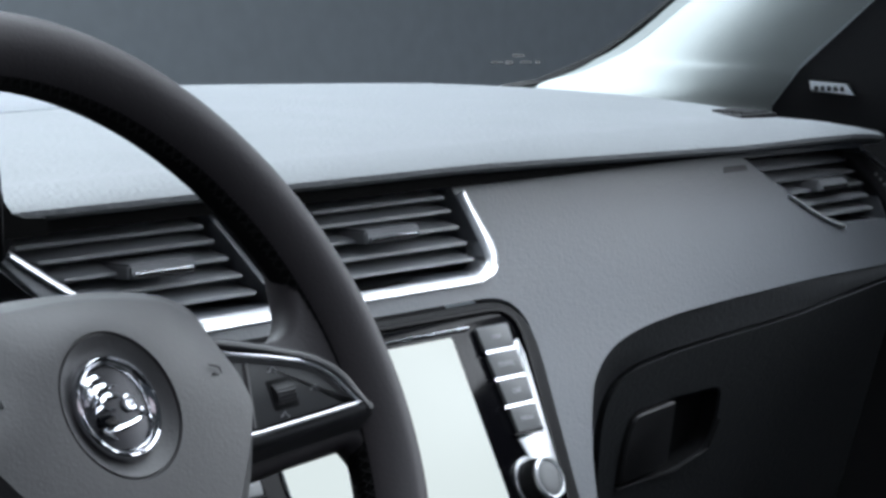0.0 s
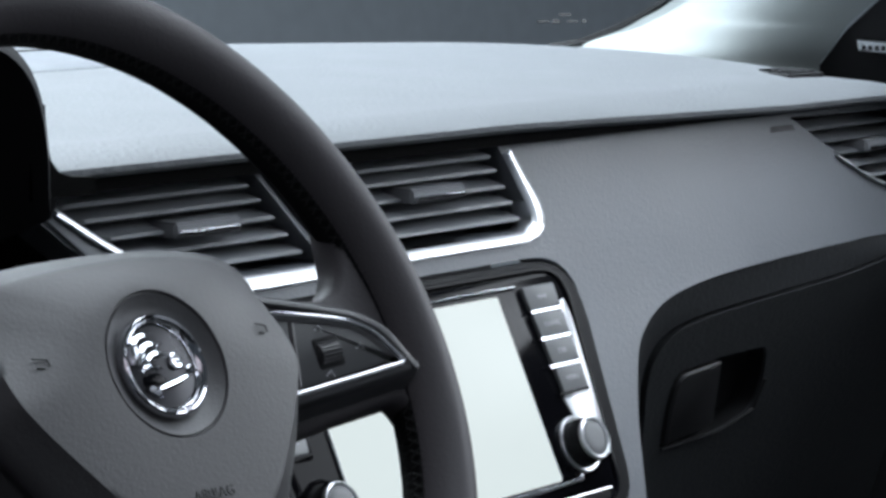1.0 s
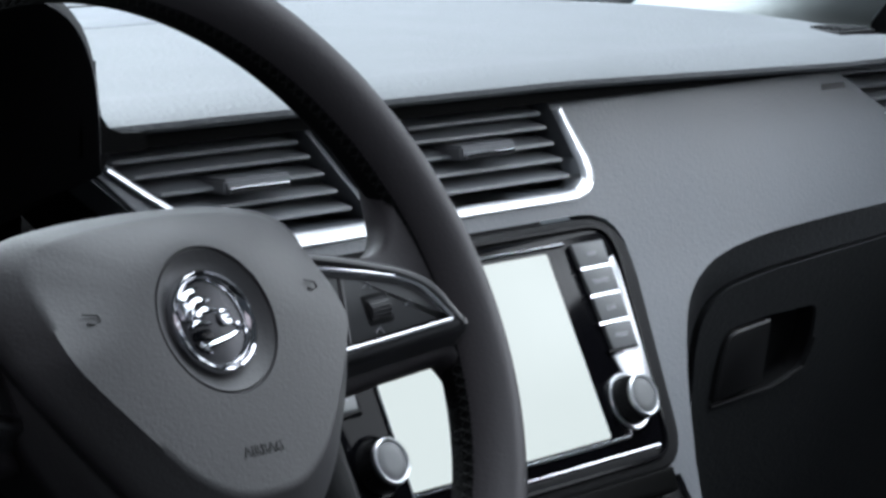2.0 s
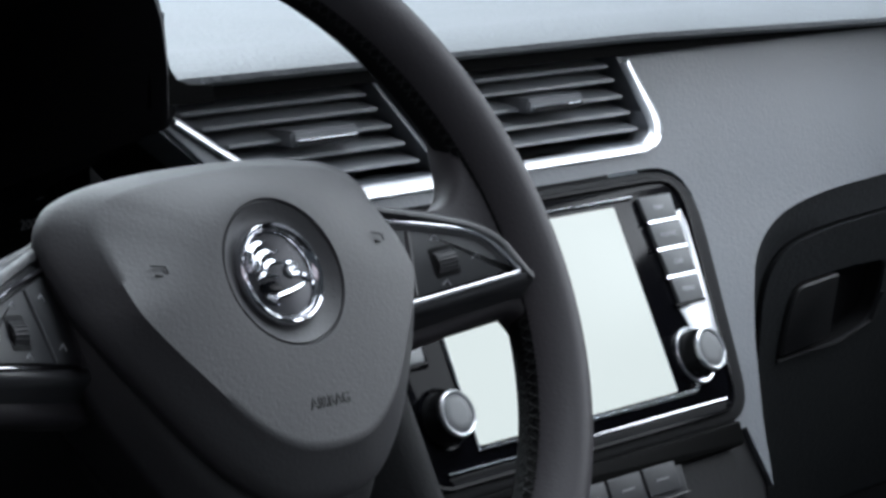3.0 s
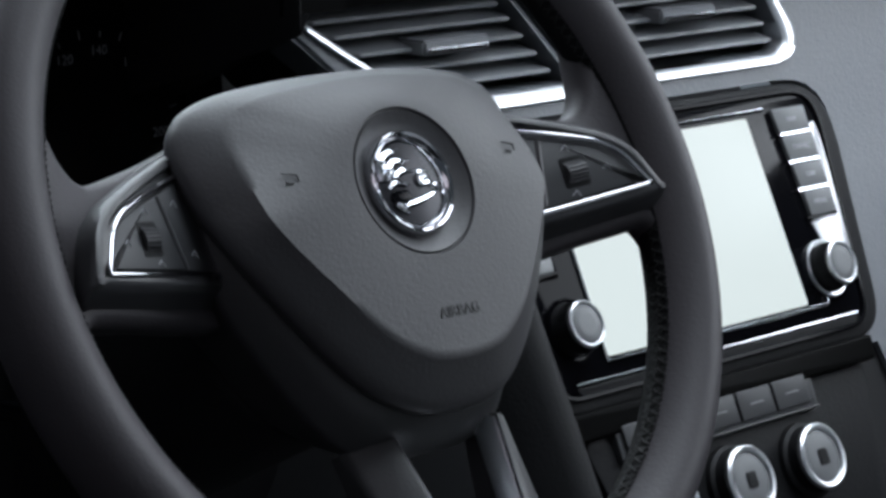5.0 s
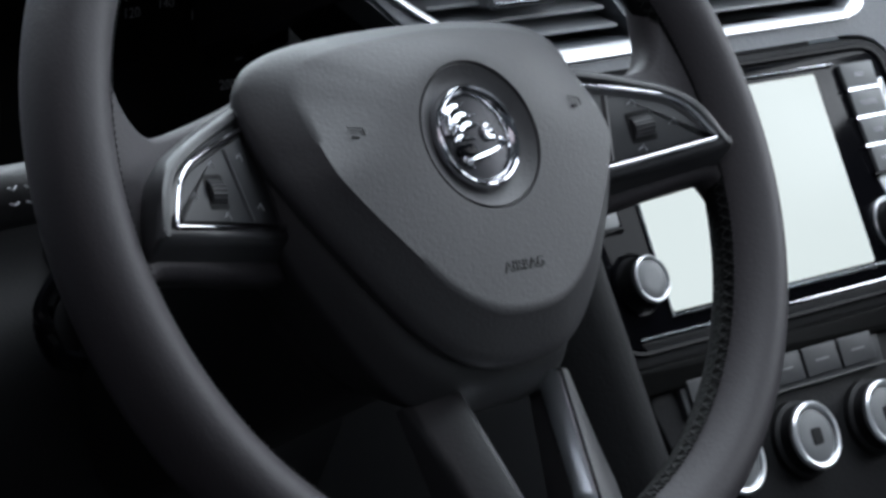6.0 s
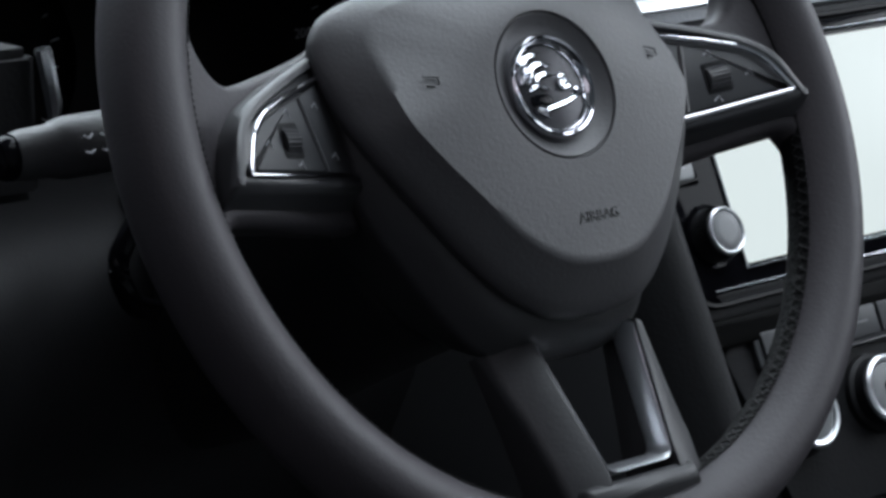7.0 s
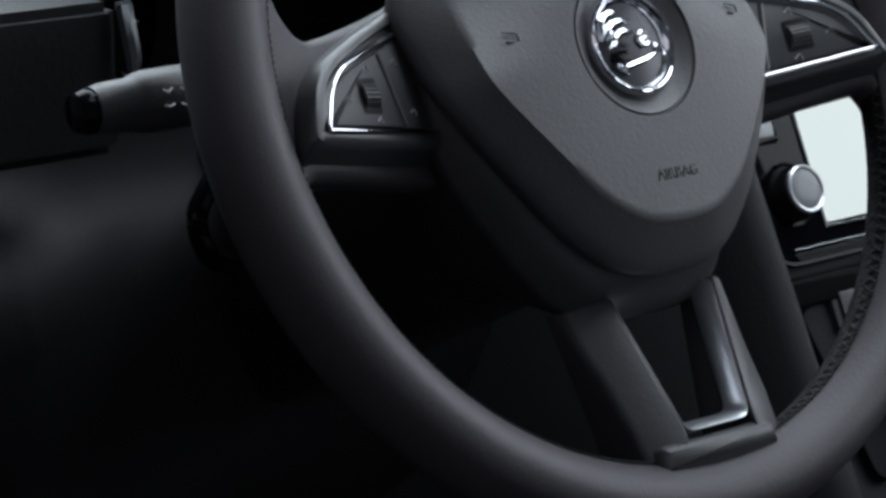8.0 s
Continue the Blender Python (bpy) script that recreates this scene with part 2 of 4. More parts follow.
VENT_R = [(0.824, 0.7490), (0.985, 0.7470), (0.993, 0.6950), (0.930, 0.6965), (0.895, 0.7085)]
outer = [(0.126, 0.7552), (0.99, 0.7552), (0.996, 0.664)]
outer += [tuple(p) for p in curve2([(0.877, 0.664), (0.753, 0.661), (0.672, 0.657), (0.620, 0.6485), (0.588, 0.633), (0.571, 0.613), (0.555, 0.585), (0.537, 0.543)], 5, False)]
# the strip tapers off early, as its lower end would lie in shade
outer += [(0.5260, 0.507), (0.5195, 0.541), (0.218, 0.541), (0.222, 0.66), (0.196, 0.695), (0.158, 0.7265)]
hvac_hole = [unit_xz(u, v) for u, v in rounded([(-0.122, -0.092), (0.122, -0.092), (0.100, -0.190), (-0.100, -0.190)], 0.012)]
bm = filled(outer, [VENT_L, rounded(VENT_C, [0.002, 0.002, 0.010, 0.006, 0.003]), VENT_R, [unit_xz(u, v) for u, v in RECESS]],
            [0.74, 0.72, 0.70, 0.68, 0.66, 0.64, 0.62, 0.60, 0.57], lambda x, z: face_y(z), 0.03)
on_dash("fascia", bm, FASCIA, "blue-grey grained plastic fascia", 30)
# black colour stands for the shade over the lower fascia
bm = filled([(0.218, 0.539), (0.5390, 0.539), (0.4955, 0.43), (0.215, 0.43)], [hvac_hole], [0.51, 0.48], lambda x, z: face_y(z) + 0.004, 0.03)
on_dash("console", bm, BLACK, "black console below the centre unit, standing in for shaded fascia", 30)


# ---- air vents ----
def vent(name, hole, rows, tab, chrome, label, trim_metal=SATIN):
    """A vent behind its opening in the fascia: dark box, slats, a tab on the middle one and a bright trim."""
    xs, zs = [p[0] for p in hole], [p[1] for p in hole]
    cx, cz = sum(xs) / len(xs), sum(zs) / len(zs)
    v = thing(name, pose(cx, face_y(cz), cz), label, "air vent", "air vents in the dashboard")
    back = v.matrix_world.inverted()

    def add(nm, bm, mat, lab="", smooth=35):
        bm.transform(back)
        return part(nm, bm, mat, v, lab, smooth)

    def span(z):
        hit = []
        for i in range(len(hole)):
            (xa, za), (xb, zb) = hole[i - 1], hole[i]
            if (za - z) * (zb - z) < 0:
                hit.append(xa + (xb - xa) * (z - za) / (zb - za))
        return min(hit), max(hit)

    bm = bmesh.new()
    big = inset(hole, -0.004)
    rings(bm, [[(x, face_y(z) + 0.012, z) for x, z in big], [(x, face_y(z) + 0.07, z) for x, z in big]], False, True)
    add("housing", bm, BLACK)
    for z in rows:
        a, b = span(z)
        bm = bmesh.new()
        y = face_y(z)
        sec = [(y + 0.0045, z - 0.0018), (y + 0.0030, z - 0.0008), (y + 0.0036, z + 0.0004), (y + 0.022, z + 0.0050), (y + 0.024, z + 0.0040), (y + 0.022, z + 0.0026)]
        rings(bm, [[(x, p[0] + e, p[1]) for p in sec] for x, e in ((a + 0.001, 0.010), (a + 0.007, 0.0), (b - 0.007, 0.0), (b - 0.001, 0.010))])
        add("slat", bm, SLAT)
    for k in range(5):
        x = min(xs) + (max(xs) - min(xs)) * (k + 0.8) / 5.6
        add("vane", box(x - 0.0008, x + 0.0008, face_y(cz) + 0.030, face_y(cz) + 0.055, min(zs) + 0.004, max(zs) - 0.004), BLACK)
    tx, tz, half = tab
    ty = face_y(tz)
    t = add("tab", box(tx - half, tx + half, ty - 0.005, ty + 0.022, tz - 0.0030, tz + 0.0050, 0.0015), SLAT, "grey thumb tab")
    bm = box(tx - half + 0.002, tx + half - 0.002, ty - 0.0068, ty - 0.0042, tz - 0.0022, tz + 0.0010, 0.0006)
    bm.transform(back)
    part("tab_strip", bm, CHROME, t, "bright strip on the tab")
    for line, wide in chrome:
        bm = bmesh.new()
        loops = []
        n = len(line)
        for i, (x, z) in enumerate(line):
            a, b = Vector(line[max(0, i - 1)]), Vector(line[min(n - 1, i + 1)])
            t = (b - a).normalized()
            s = Vector((-t.y, t.x)) * wide[i]
            loops.append([(x + s.x * p, face_y(z + s.y * p) - q, z + s.y * p) for p, q in ((0.0, -0.012), (0.0, 0.001), (0.25, 0.0030), (0.75, 0.0030), (1.0, 0.0), (1.0, -0.010))])
        rings(bm, loops)
        add("trim", bm, trim_metal, "bright chrome trim strip", 50)
    return v


ROWS = [0.7100, 0.7195, 0.7290, 0.7385, 0.7465]
line_l = [(0.153, 0.7458), (0.175, 0.7318), (0.196, 0.7190), (0.238, 0.7025)]
line_l2 = [(0.238, 0.7025), (0.285, 0.7022), (0.333, 0.7025)]
vent("air_vent", VENT_L, ROWS, (0.248, 0.7285, 0.024), [(line_l, [-0.0034, -0.0042, -0.0045, -0.0045]), (line_l2, [-0.0085] * 3)], "driver-side centre air vent with chrome lower trim")
line_c = [tuple(p) for p in curve2([(0.5050, 0.7475), (0.5105, 0.7290), (0.5145, 0.7150), (0.5138, 0.7080), (0.5085, 0.7038), (0.4985, 0.7025), (0.450, 0.7025), (0.388, 0.7025)], 5, False)]
vent("air_vent", VENT_C, ROWS, (0.433, 0.7300, 0.024), [(line_c, [0.0070 + 0.0060 * min(1, i / 9) if i < 14 else max(0.0062, 0.0130 - 0.0010 * (i - 13)) for i in range(len(line_c))])], "centre air vent with wrapping chrome trim")
passenger_vent = vent("air_vent", VENT_R, [0.7035, 0.7125, 0.7215, 0.7305, 0.7395], (0.925, 0.7235, 0.020),
     [([(0.868, 0.7215), (0.895, 0.7085), (0.912, 0.7020), (0.930, 0.6965)], [-0.0014, -0.0026, -0.0034, -0.0034]), ([(0.986, 0.7420), (1.001, 0.7340), (1.017, 0.7250)], [0.0030, 0.0032, 0.0032])],
     "passenger-side air vent with a thin chrome edge")
back = passenger_vent.matrix_world.inverted()
bm = bmesh.new()
plate = [(0.958, 0.7460), (0.985, 0.7425), (1.015, 0.7255), (1.015, 0.6975), (1.000, 0.6975), (0.983, 0.7220)]
rings(bm, [[(x, face_y(z) - d, z) for x, z in (inset(plate, e) if e else plate)] for d, e in ((-0.008, 0), (0.0014, 0), (0.0022, 0.0008))], False, True)
bm.transform(back)
part("end_panel", bm, BLACK, passenger_vent, "black end panel with a thumbwheel", 40)
for k, (x, z) in enumerate([(0.9930, 0.7270), (0.9980, 0.7230), (1.0015, 0.7190), (1.0035, 0.7145)]):
    bm = box(x - 0.0012, x + 0.0012, face_y(z) - 0.0034, face_y(z) - 0.0010, z - 0.0009, z + 0.0009, 0.0003)
    bm.transform(back)
    part("thumbwheel_rib", bm, SLAT, passenger_vent)

bm = bmesh.new()
post = [(0.2995, 0.7522), (0.3690, 0.7522), (0.3860, 0.7030), (0.3365, 0.7030)]
rings(bm, [[(x, face_y(z) - d, z) for x, z in (inset(post, e) if e else post)] for d, e in ((-0.006, 0), (0.0010, 0), (0.0018, 0.0008))], False, True)
on_dash("vent_post", bm, BLACK, "black post between the centre vents", 40)

# ---- infotainment unit ----
unit = thing("infotainment_unit", UM, "gloss black infotainment unit with a display glowing for its reflection", "car stereo")
bm = slab(inset(RECESS, 0.0005), -0.03, -0.0015, 0.0035)
part("surround", bm, BLACK, unit, "dark rounded surround")
part("seam", tube([(x, y, 0.0) for x, y in inset(UNIT, 0.0065)], 0.0017, 6, True), GLOSS, unit)
IN = inset(UNIT, 0.0085)
part("panel", slab(IN, -0.02, 0.0004, 0.001), GLOSS, unit, "gloss black front panel")
part("display", slab(rounded([(-0.0875, -0.0550), (0.0825, -0.0550), (0.0815, 0.0555), (-0.0875, 0.0555)], 0.002), -0.002, 0.0008, 0.0003), DISPLAY, unit, "plain display, its white reflection put in as glow")
part("display_trim", tube([(-0.0895, 0.055, 0.001), (-0.0895, -0.0572, 0.001), (0.0, -0.0572, 0.001), (0.099, -0.0572, 0.001), (0.1005, -0.0530, 0.001)], 0.0011, 8, False, None, 1, (0, 0, 1)), CHROME, unit, "thin chrome line")
part("display_trim", tube([(-0.0895, 0.0585, 0.001), (0.0, 0.0590, 0.001), (0.098, 0.0590, 0.001)], 0.0011), CHROME, unit, "thin chrome line")
part("side_trim", slab(rounded([(0.1340, 0.046), (0.1400, 0.048), (0.1415, 0.038), (0.1345, -0.047), (0.120, -0.047), (0.1080, -0.0095), (0.1325, -0.0095)], [0.001, 0.001, 0.002, 0.002, 0.002, 0.001, 0.001]), -0.002, 0.0012, 0.0006), SATIN, unit, "satin silver key surround")
part("side_trim", slab(rounded([(-0.1030, 0.060), (-0.1370, 0.060), (-0.1415, 0.040), (-0.1345, -0.010), (-0.1050, -0.010)], 0.003), -0.002, 0.0012, 0.0008), GLOSS, unit)
WORDS = ("NAV", "TRAFFIC", "CAR", "MENU")
WORDS_L = ("RADIO", "MEDIA", "PHONE", "VOICE")
for side, words in ((1, WORDS), (-1, WORDS_L)):
    for k, word in enumerate(words):
        v1, v0 = 0.0580 - 0.0166 * k, 0.0580 - 0.0166 * k - 0.0150
        a0, b0 = 0.1030 + 0.0015 * k, 0.1335 - 0.0002 * k
        key = part("key", slab(rounded([(side * a0, v1), (side * b0, v1), (side * (b0 - 0.0005), v0), (side * (a0 + 0.0012), v0)], 0.0015), -0.002, 0.0028, 0.0009), KEYCAP, unit, "grey push key")
        letters("lettering", word, 0.0042, pose(side * 0.5 * (a0 + b0), 0.5 * (v0 + v1), 0.0029), MARK, key, 0.00005, "pale lettering")
        part("key_line", box(side * 0.118 - 0.014, side * 0.118 + 0.014, v0 - 0.0012, v0 + 0.0002, -0.001, 0.0031, 0.0003), CHROME if side > 0 and k < 3 else GLOSS, unit, "line between keys")
for u in (0.1085, -0.1085):
    def knob_turned(profile, sides=44):
        return turned(profile, sides, None, (u, -0.0372))
    part("knob_ring", knob_turned([(0.0168, -0.002), (0.0168, 0.0012), (0.0162, 0.0020), (0.0150, 0.0018), (0.0144, 0.0006)]), SATIN if u > 0 else GLOSS, unit, "ring round the knob")
    kn = part("knob", knob_turned([(0.0142, 0.0), (0.0141, 0.0030), (0.0132, 0.0042), (0.0124, 0.0105), (0.0118, 0.0112)]), BLACK, unit, "black ribbed turning knob")
    part("knob_collar", knob_turned([(0.0118, 0.0100), (0.0125, 0.0112), (0.0124, 0.0128), (0.0116, 0.0136), (0.0106, 0.0132), (0.0101, 0.0122)]), SATIN, kn, "chrome collar")
    part("knob_cap", knob_turned([(0.0104, 0.0105), (0.0104, 0.0124), (0.0090, 0.0131), (0.005, 0.0133)]), KEYCAP, kn, "grey knob face")
    bm = bmesh.new()
    for k in range(40):
        c, s = math.cos(2 * math.pi * k / 40), math.sin(2 * math.pi * k / 40)
        tube([(u + 0.0131 * c, -0.0372 + 0.0131 * s, 0.0046), (u + 0.0125 * c, -0.0372 + 0.0125 * s, 0.0102)], 0.0005, 4, False, bm, 1, (1, 0.3, 0))
    part("knob_ribs", bm, BLACK, kn)
part("slot_line", tube([(-0.117, -0.0655, 0.001), (0.0, -0.0660, 0.001), (0.122, -0.0660, 0.001)], 0.0008), CHROME, unit, "thin chrome line over the disc slot")
part("disc_slot", slab(rounded([(-0.118, -0.0672), (0.122, -0.0672), (0.118, -0.0725), (-0.114, -0.0725)], 0.002), -0.004, 0.0010, 0.0004), BLACK, unit)

# ---- climate panel ----
CM = UM @ pose(0, -0.138, -0.004)
climate = thing("climate_panel", CM, "grey climate control panel with three ringed dials", "climate control")
part("panel", slab(rounded([(-0.121, 0.045), (0.121, 0.045), (0.099, -0.051), (-0.099, -0.051)], 0.010), -0.02, 0.0, 0.002), BLACK, climate, "dark grey panel")
part("upper_frame", slab(rounded([(-0.141, 0.0582), (0.1280, 0.0582), (0.1250, 0.0440), (-0.137, 0.0440)], 0.003), -0.004, 0.0055, 0.0015), DIAL, climate, "dark frame under the centre unit")
part("shelf", slab(rounded([(-0.100, 0.050), (0.066, 0.050), (0.064, 0.027), (-0.100, 0.027)], 0.003), -0.002, 0.004, 0.0015), BUTTON, climate)
for k in range(5):
    u = -0.0960 + 0.0310 * k
    part("button", slab(rounded([(u, 0.0470), (u + 0.0290, 0.0470), (u + 0.0285, 0.0310), (u, 0.0310)], 0.0012), 0.002, 0.0062, 0.0008), BUTTON, climate, "grey push button")
    bm = box(u + 0.009, u + 0.020, 0.0385, 0.0395, 0.0060, 0.0065)
    part("symbol", bm, KEYCAP, climate, "small grey mark")
part("shelf_line", tube([(-0.100, 0.0285, 0.0045), (0.064, 0.0280, 0.0045)], 0.0006), BEZEL, climate)
for u in (-0.082, -0.0198, 0.0426):
    def dial_turned(profile):
        return turned(profile, 48, None, (u, 0.001))
    d = part("dial", dial_turned([(0.0215, 0.0), (0.0210, 0.003), (0.0188, 0.0045), (0.0182, 0.0105), (0.0172, 0.0112)]), BLACK, climate, "black turning dial")
    part("dial_ring", dial_turned([(0.0176, 0.0100), (0.0186, 0.0112), (0.0184, 0.0132), (0.0170, 0.0142), (0.0152, 0.0138), (0.0142, 0.0120)]), SATIN, d, "silver ring")
    part("dial_face", dial_turned([(0.0146, 0.0100), (0.0146, 0.0122), (0.0132, 0.0128), (0.006, 0.0130)]), KEYCAP, d, "grey dial face")
    part("dial_mark", box(u - 0.0040, u + 0.0040, -0.004, 0.005, 0.0126, 0.0136, 0.0008), BLACK, d, "dark mark on the dial")

# ---- glovebox ----
GY = 0.183


def lid_y(z, d=0.0):
    """The lid leans forward towards the floor."""
    return GY + 0.38 * (0.64 - z) + d


glove = thing("glovebox", pose(0.80, GY, 0.45), "dark grained glovebox with a recessed pull handle", "glovebox")
GB = glove.matrix_world.inverted()


def on_glove(nm, bm, mat, parent=None, lab="", smooth=35):
    bm.transform(GB)
    return part(nm, bm, mat, parent or glove, lab, smooth)


edge = [tuple(p) for p in curve2([(0.996, 0.664), (0.877, 0.664), (0.753, 0.661), (0.672, 0.657), (0.620, 0.6485), (0.588, 0.633), (0.571, 0.613), (0.555, 0.585), (0.537, 0.543)], 5, False)] + [(0.497, 0.44)]
back = [tuple(p) for p in curve2([(0.9920, 0.6575), (0.9200, 0.6505), (0.8550, 0.6426), (0.7629, 0.6378), (0.6964, 0.6341), (0.6545, 0.6277), (0.6375, 0.6135), (0.6395, 0.5905), (0.6600, 0.5450)], 5, False)] + [(0.7212, 0.4101)]
bm = bmesh.new()
loops = []
for k in range(7):
    q = k / 6
    loops.append([(a[0] + (b[0] - a[0]) * q, face_y(a[1]) + 0.002 + (lid_y(b[1]) - 0.002 - face_y(a[1])) * (1 - (1 - q) ** 1.5), a[1] + (b[1] - a[1]) * q ** 1.3) for a, b in zip(edge, back)])
rings(bm, loops, False, False, False)
on_glove("surround", bm, LOWER, None, "dark grained sweep round the lid", 70)
lid = rounded([(0.9900, 0.6548), (0.9200, 0.6480), (0.8550, 0.6401), (0.7629, 0.6353), (0.6969, 0.6316), (0.6557, 0.6253), (0.6396, 0.6121), (0.6421, 0.5907), (0.7232, 0.4101), (1.0300, 0.4101)], [0, 0.02, 0.02, 0.02, 0.02, 0.02, 0.02, 0.02, 0, 0], 4)
bowl = rounded([(0.6725, 0.5955), (0.7234, 0.5993), (0.7793, 0.5993), (0.7897, 0.5743), (0.7881, 0.5532), (0.7535, 0.5432), (0.6840, 0.5409), (0.6731, 0.5743)], [0.012, 0.004, 0.008, 0.012, 0.012, 0.01, 0.004, 0.012], 4)
bm = filled(lid, [bowl], [], lambda x, z: lid_y(z, -0.0025), 0.050)
on_glove("lid", bm, LOWER, None, "dark grained lid")
bm = bmesh.new()
rings(bm, [[(x, lid_y(z, d), z) for x, z in ((0.58, 0.40), (1.02, 0.40), (1.02, 0.655), (0.58, 0.655))] for d in (0.012, 0.050)])
on_glove("lid_gap", bm, BLACK)
bm = bmesh.new()
rings(bm, [[(x, lid_y(z, 0.0), z) for x, z in bowl], [(x, lid_y(z, 0.011), z + 0.002) for x, z in inset(bowl, 0.003)]], False, True)
on_glove("handle_bowl", bm, BLACK, None, "hollow behind the handle")
pull = rounded([(0.6743, 0.5934), (0.7209, 0.5971), (0.7380, 0.5498), (0.6850, 0.5442), (0.6750, 0.5743)], [0.012, 0.002, 0.006, 0.003, 0.01], 4)
bm = bmesh.new()
rings(bm, [[(x, lid_y(z, 0.008), z) for x, z in pull], [(x, lid_y(z, -0.0045), z) for x, z in pull], [(x, lid_y(z, -0.0060), z) for x, z in inset(pull, 0.0015)]])
on_glove("handle", bm, HUB, None, "dark grey pull handle")
bm = bmesh.new()
sill = [(0.6840, 0.5409), (0.7535, 0.5432), (0.7881, 0.5532), (0.7897, 0.5743)]
tube([(x, lid_y(z, -0.004), z) for x, z in sill], 0.0012, 6, False, bm, 1, (0, 1, 0))
on_glove("handle_lip", bm, HUB)

# ---- steering wheel: local x right, y up in its plane, z to the driver ----
WM = Matrix.Translation((0, 0, 0.70)) @ pose(0, 0, 0, 90 - 26.1) @ pose(0, 0, 0, 0, 0, -0.8)
wheel = thing("steering_wheel", WM, "dark leather-rimmed steering wheel with chrome-trimmed spokes", "steering wheel")
R0 = 0.1685


def rim_point(a, q, out=0.0):
    """A point of the rim at the angle a round the wheel and q round its section, whose three soft ridges give it a grip."""
    r = 0.0159 * (1 + 0.045 * math.cos(3 * (q - 1.35))) + out
    return ((R0 + r * math.cos(q)) * math.cos(a), (R0 + r * math.cos(q)) * math.sin(a), r * math.sin(q))


def rim_strip(q0, q1, n, out, closed):
    bm = bmesh.new()
    loops = [[rim_point(2 * math.pi * k / 160, q0 + (q1 - q0) * j / n, out) for j in range(n if closed else n + 1)] for k in range(160)]
    rings(bm, loops + [loops[0]], False, False, closed)
    bmesh.ops.remove_doubles(bm, verts=bm.verts, dist=1e-6)
    return bm


rim = part("rim", rim_strip(0, 2 * math.pi, 30, 0.0, True), LEATHER, wheel, "dark grey leather rim", 80)
part("inner_band", rim_strip(2.80, 3.6, 8, 0.00025, False), BAND, rim, "black perforated leather band inside the rim", 80)
bm = bmesh.new()
for k in range(190):
    a = 2 * math.pi * k / 190
    for lean_a in (1, -1):
        tube([rim_point(a + lean_a * e * 0.011, 2.93 + e * 0.15, 0.0006) for e in (-1, 1)], 0.00045, 4, False, bm)
part("stitching", bm, THREAD, rim, "black cross stitching on the inner side", 0)


# airbag cover: a shield whose face falls away to its shoulders; outer edge, then the crease of its face (x, y, w)
EDGE = [(0.0, 0.0600, 0.001), (0.033, 0.0594, 0.0), (0.060, 0.0570, -0.002), (0.0765, 0.0522, -0.003), (0.0845, 0.0455, -0.003), (0.0878, 0.0375, -0.003), (0.0880, 0.0265, -0.001),
        (0.0862, 0.0130, 0.002), (0.0840, 0.0000, 0.007), (0.0785, -0.0140, 0.0100), (0.0660, -0.0350, 0.0112), (0.0480, -0.0600, 0.0112), (0.0310, -0.0750, 0.0112), (0.0140, -0.0812, 0.0112)]
CREASE = [(0.0, 0.0525, 0.0175), (0.030, 0.0515, 0.0155), (0.0520, 0.0495, 0.0125), (0.0640, 0.0455, 0.0105), (0.0700, 0.0400, 0.0110), (0.0725, 0.0330, 0.0130), (0.0735, 0.0240, 0.0165),
          (0.0740, 0.0120, 0.0208), (0.0725, 0.0000, 0.0240), (0.0660, -0.0120, 0.0252), (0.0540, -0.0285, 0.0260), (0.0385, -0.0475, 0.0262), (0.0240, -0.0585, 0.0262), (0.0100, -0.0630, 0.0264)]


def both(line):
    return [np.array(p) for p in curve2(line + [(-x, y, w) for x, y, w in line[:0:-1]], 5)]


edge_loop, crease_loop = both(EDGE), both(CREASE)
DISH, DC = 0.0298, (0.0, 0.0062)
mid = [np.array((DC[0] + DISH * math.cos(a), DC[1] + DISH * math.sin(a), 0.0272)) for a in [math.atan2(p[1] - DC[1], p[0] - DC[0]) for p in crease_loop]]
down = np.array((0, 0, -1.0))
stack = [[p * (0.95, 0.95, 1) + down * 0.009 for p in edge_loop], [p * (0.992, 0.992, 1) + down * 0.003 for p in edge_loop], [p + down * 0.0008 for p in edge_loop]]
for f, up in ((0.03, 0.0006), (0.10, 0.0014), (0.25, 0.0014), (0.5, 0.0010), (0.75, 0.0004), (0.92, 0.0001), (1.0, 0.0)):
    stack.append([p + (q - p) * f - down * up for p, q in zip(edge_loop, crease_loop)])
for f in (0.07, 0.18, 0.36, 0.56, 0.76, 0.92):
    rise = 1 - (1 - f) ** 1.7
    stack.append([np.array((*(p + (q - p) * f)[:2], p[2] + (q[2] - p[2]) * rise)) for p, q in zip(crease_loop, mid)])
for f, w in ((1.01, 0.0272), (0.99, 0.0259), (0.975, 0.0258), (0.960, 0.0267), (0.84, 0.0243), (0.72, 0.0226), (0.4, 0.0220)):
    stack.append([(DC[0] + (p[0] - DC[0]) * f, DC[1] + (p[1] - DC[1]) * f, w) for p in mid])
bm = bmesh.new()
rings(bm, stack, False, True)
cover = part("airbag_cover", bm, COVER, wheel, "grained grey airbag cover", 40)
letters("lettering", "AIRBAG", 0.0062, pose(0.0018, -0.0466, 0.0268, 1.5, 0, 0), PRESSED, cover, 0.0004, "pressed dark lettering")
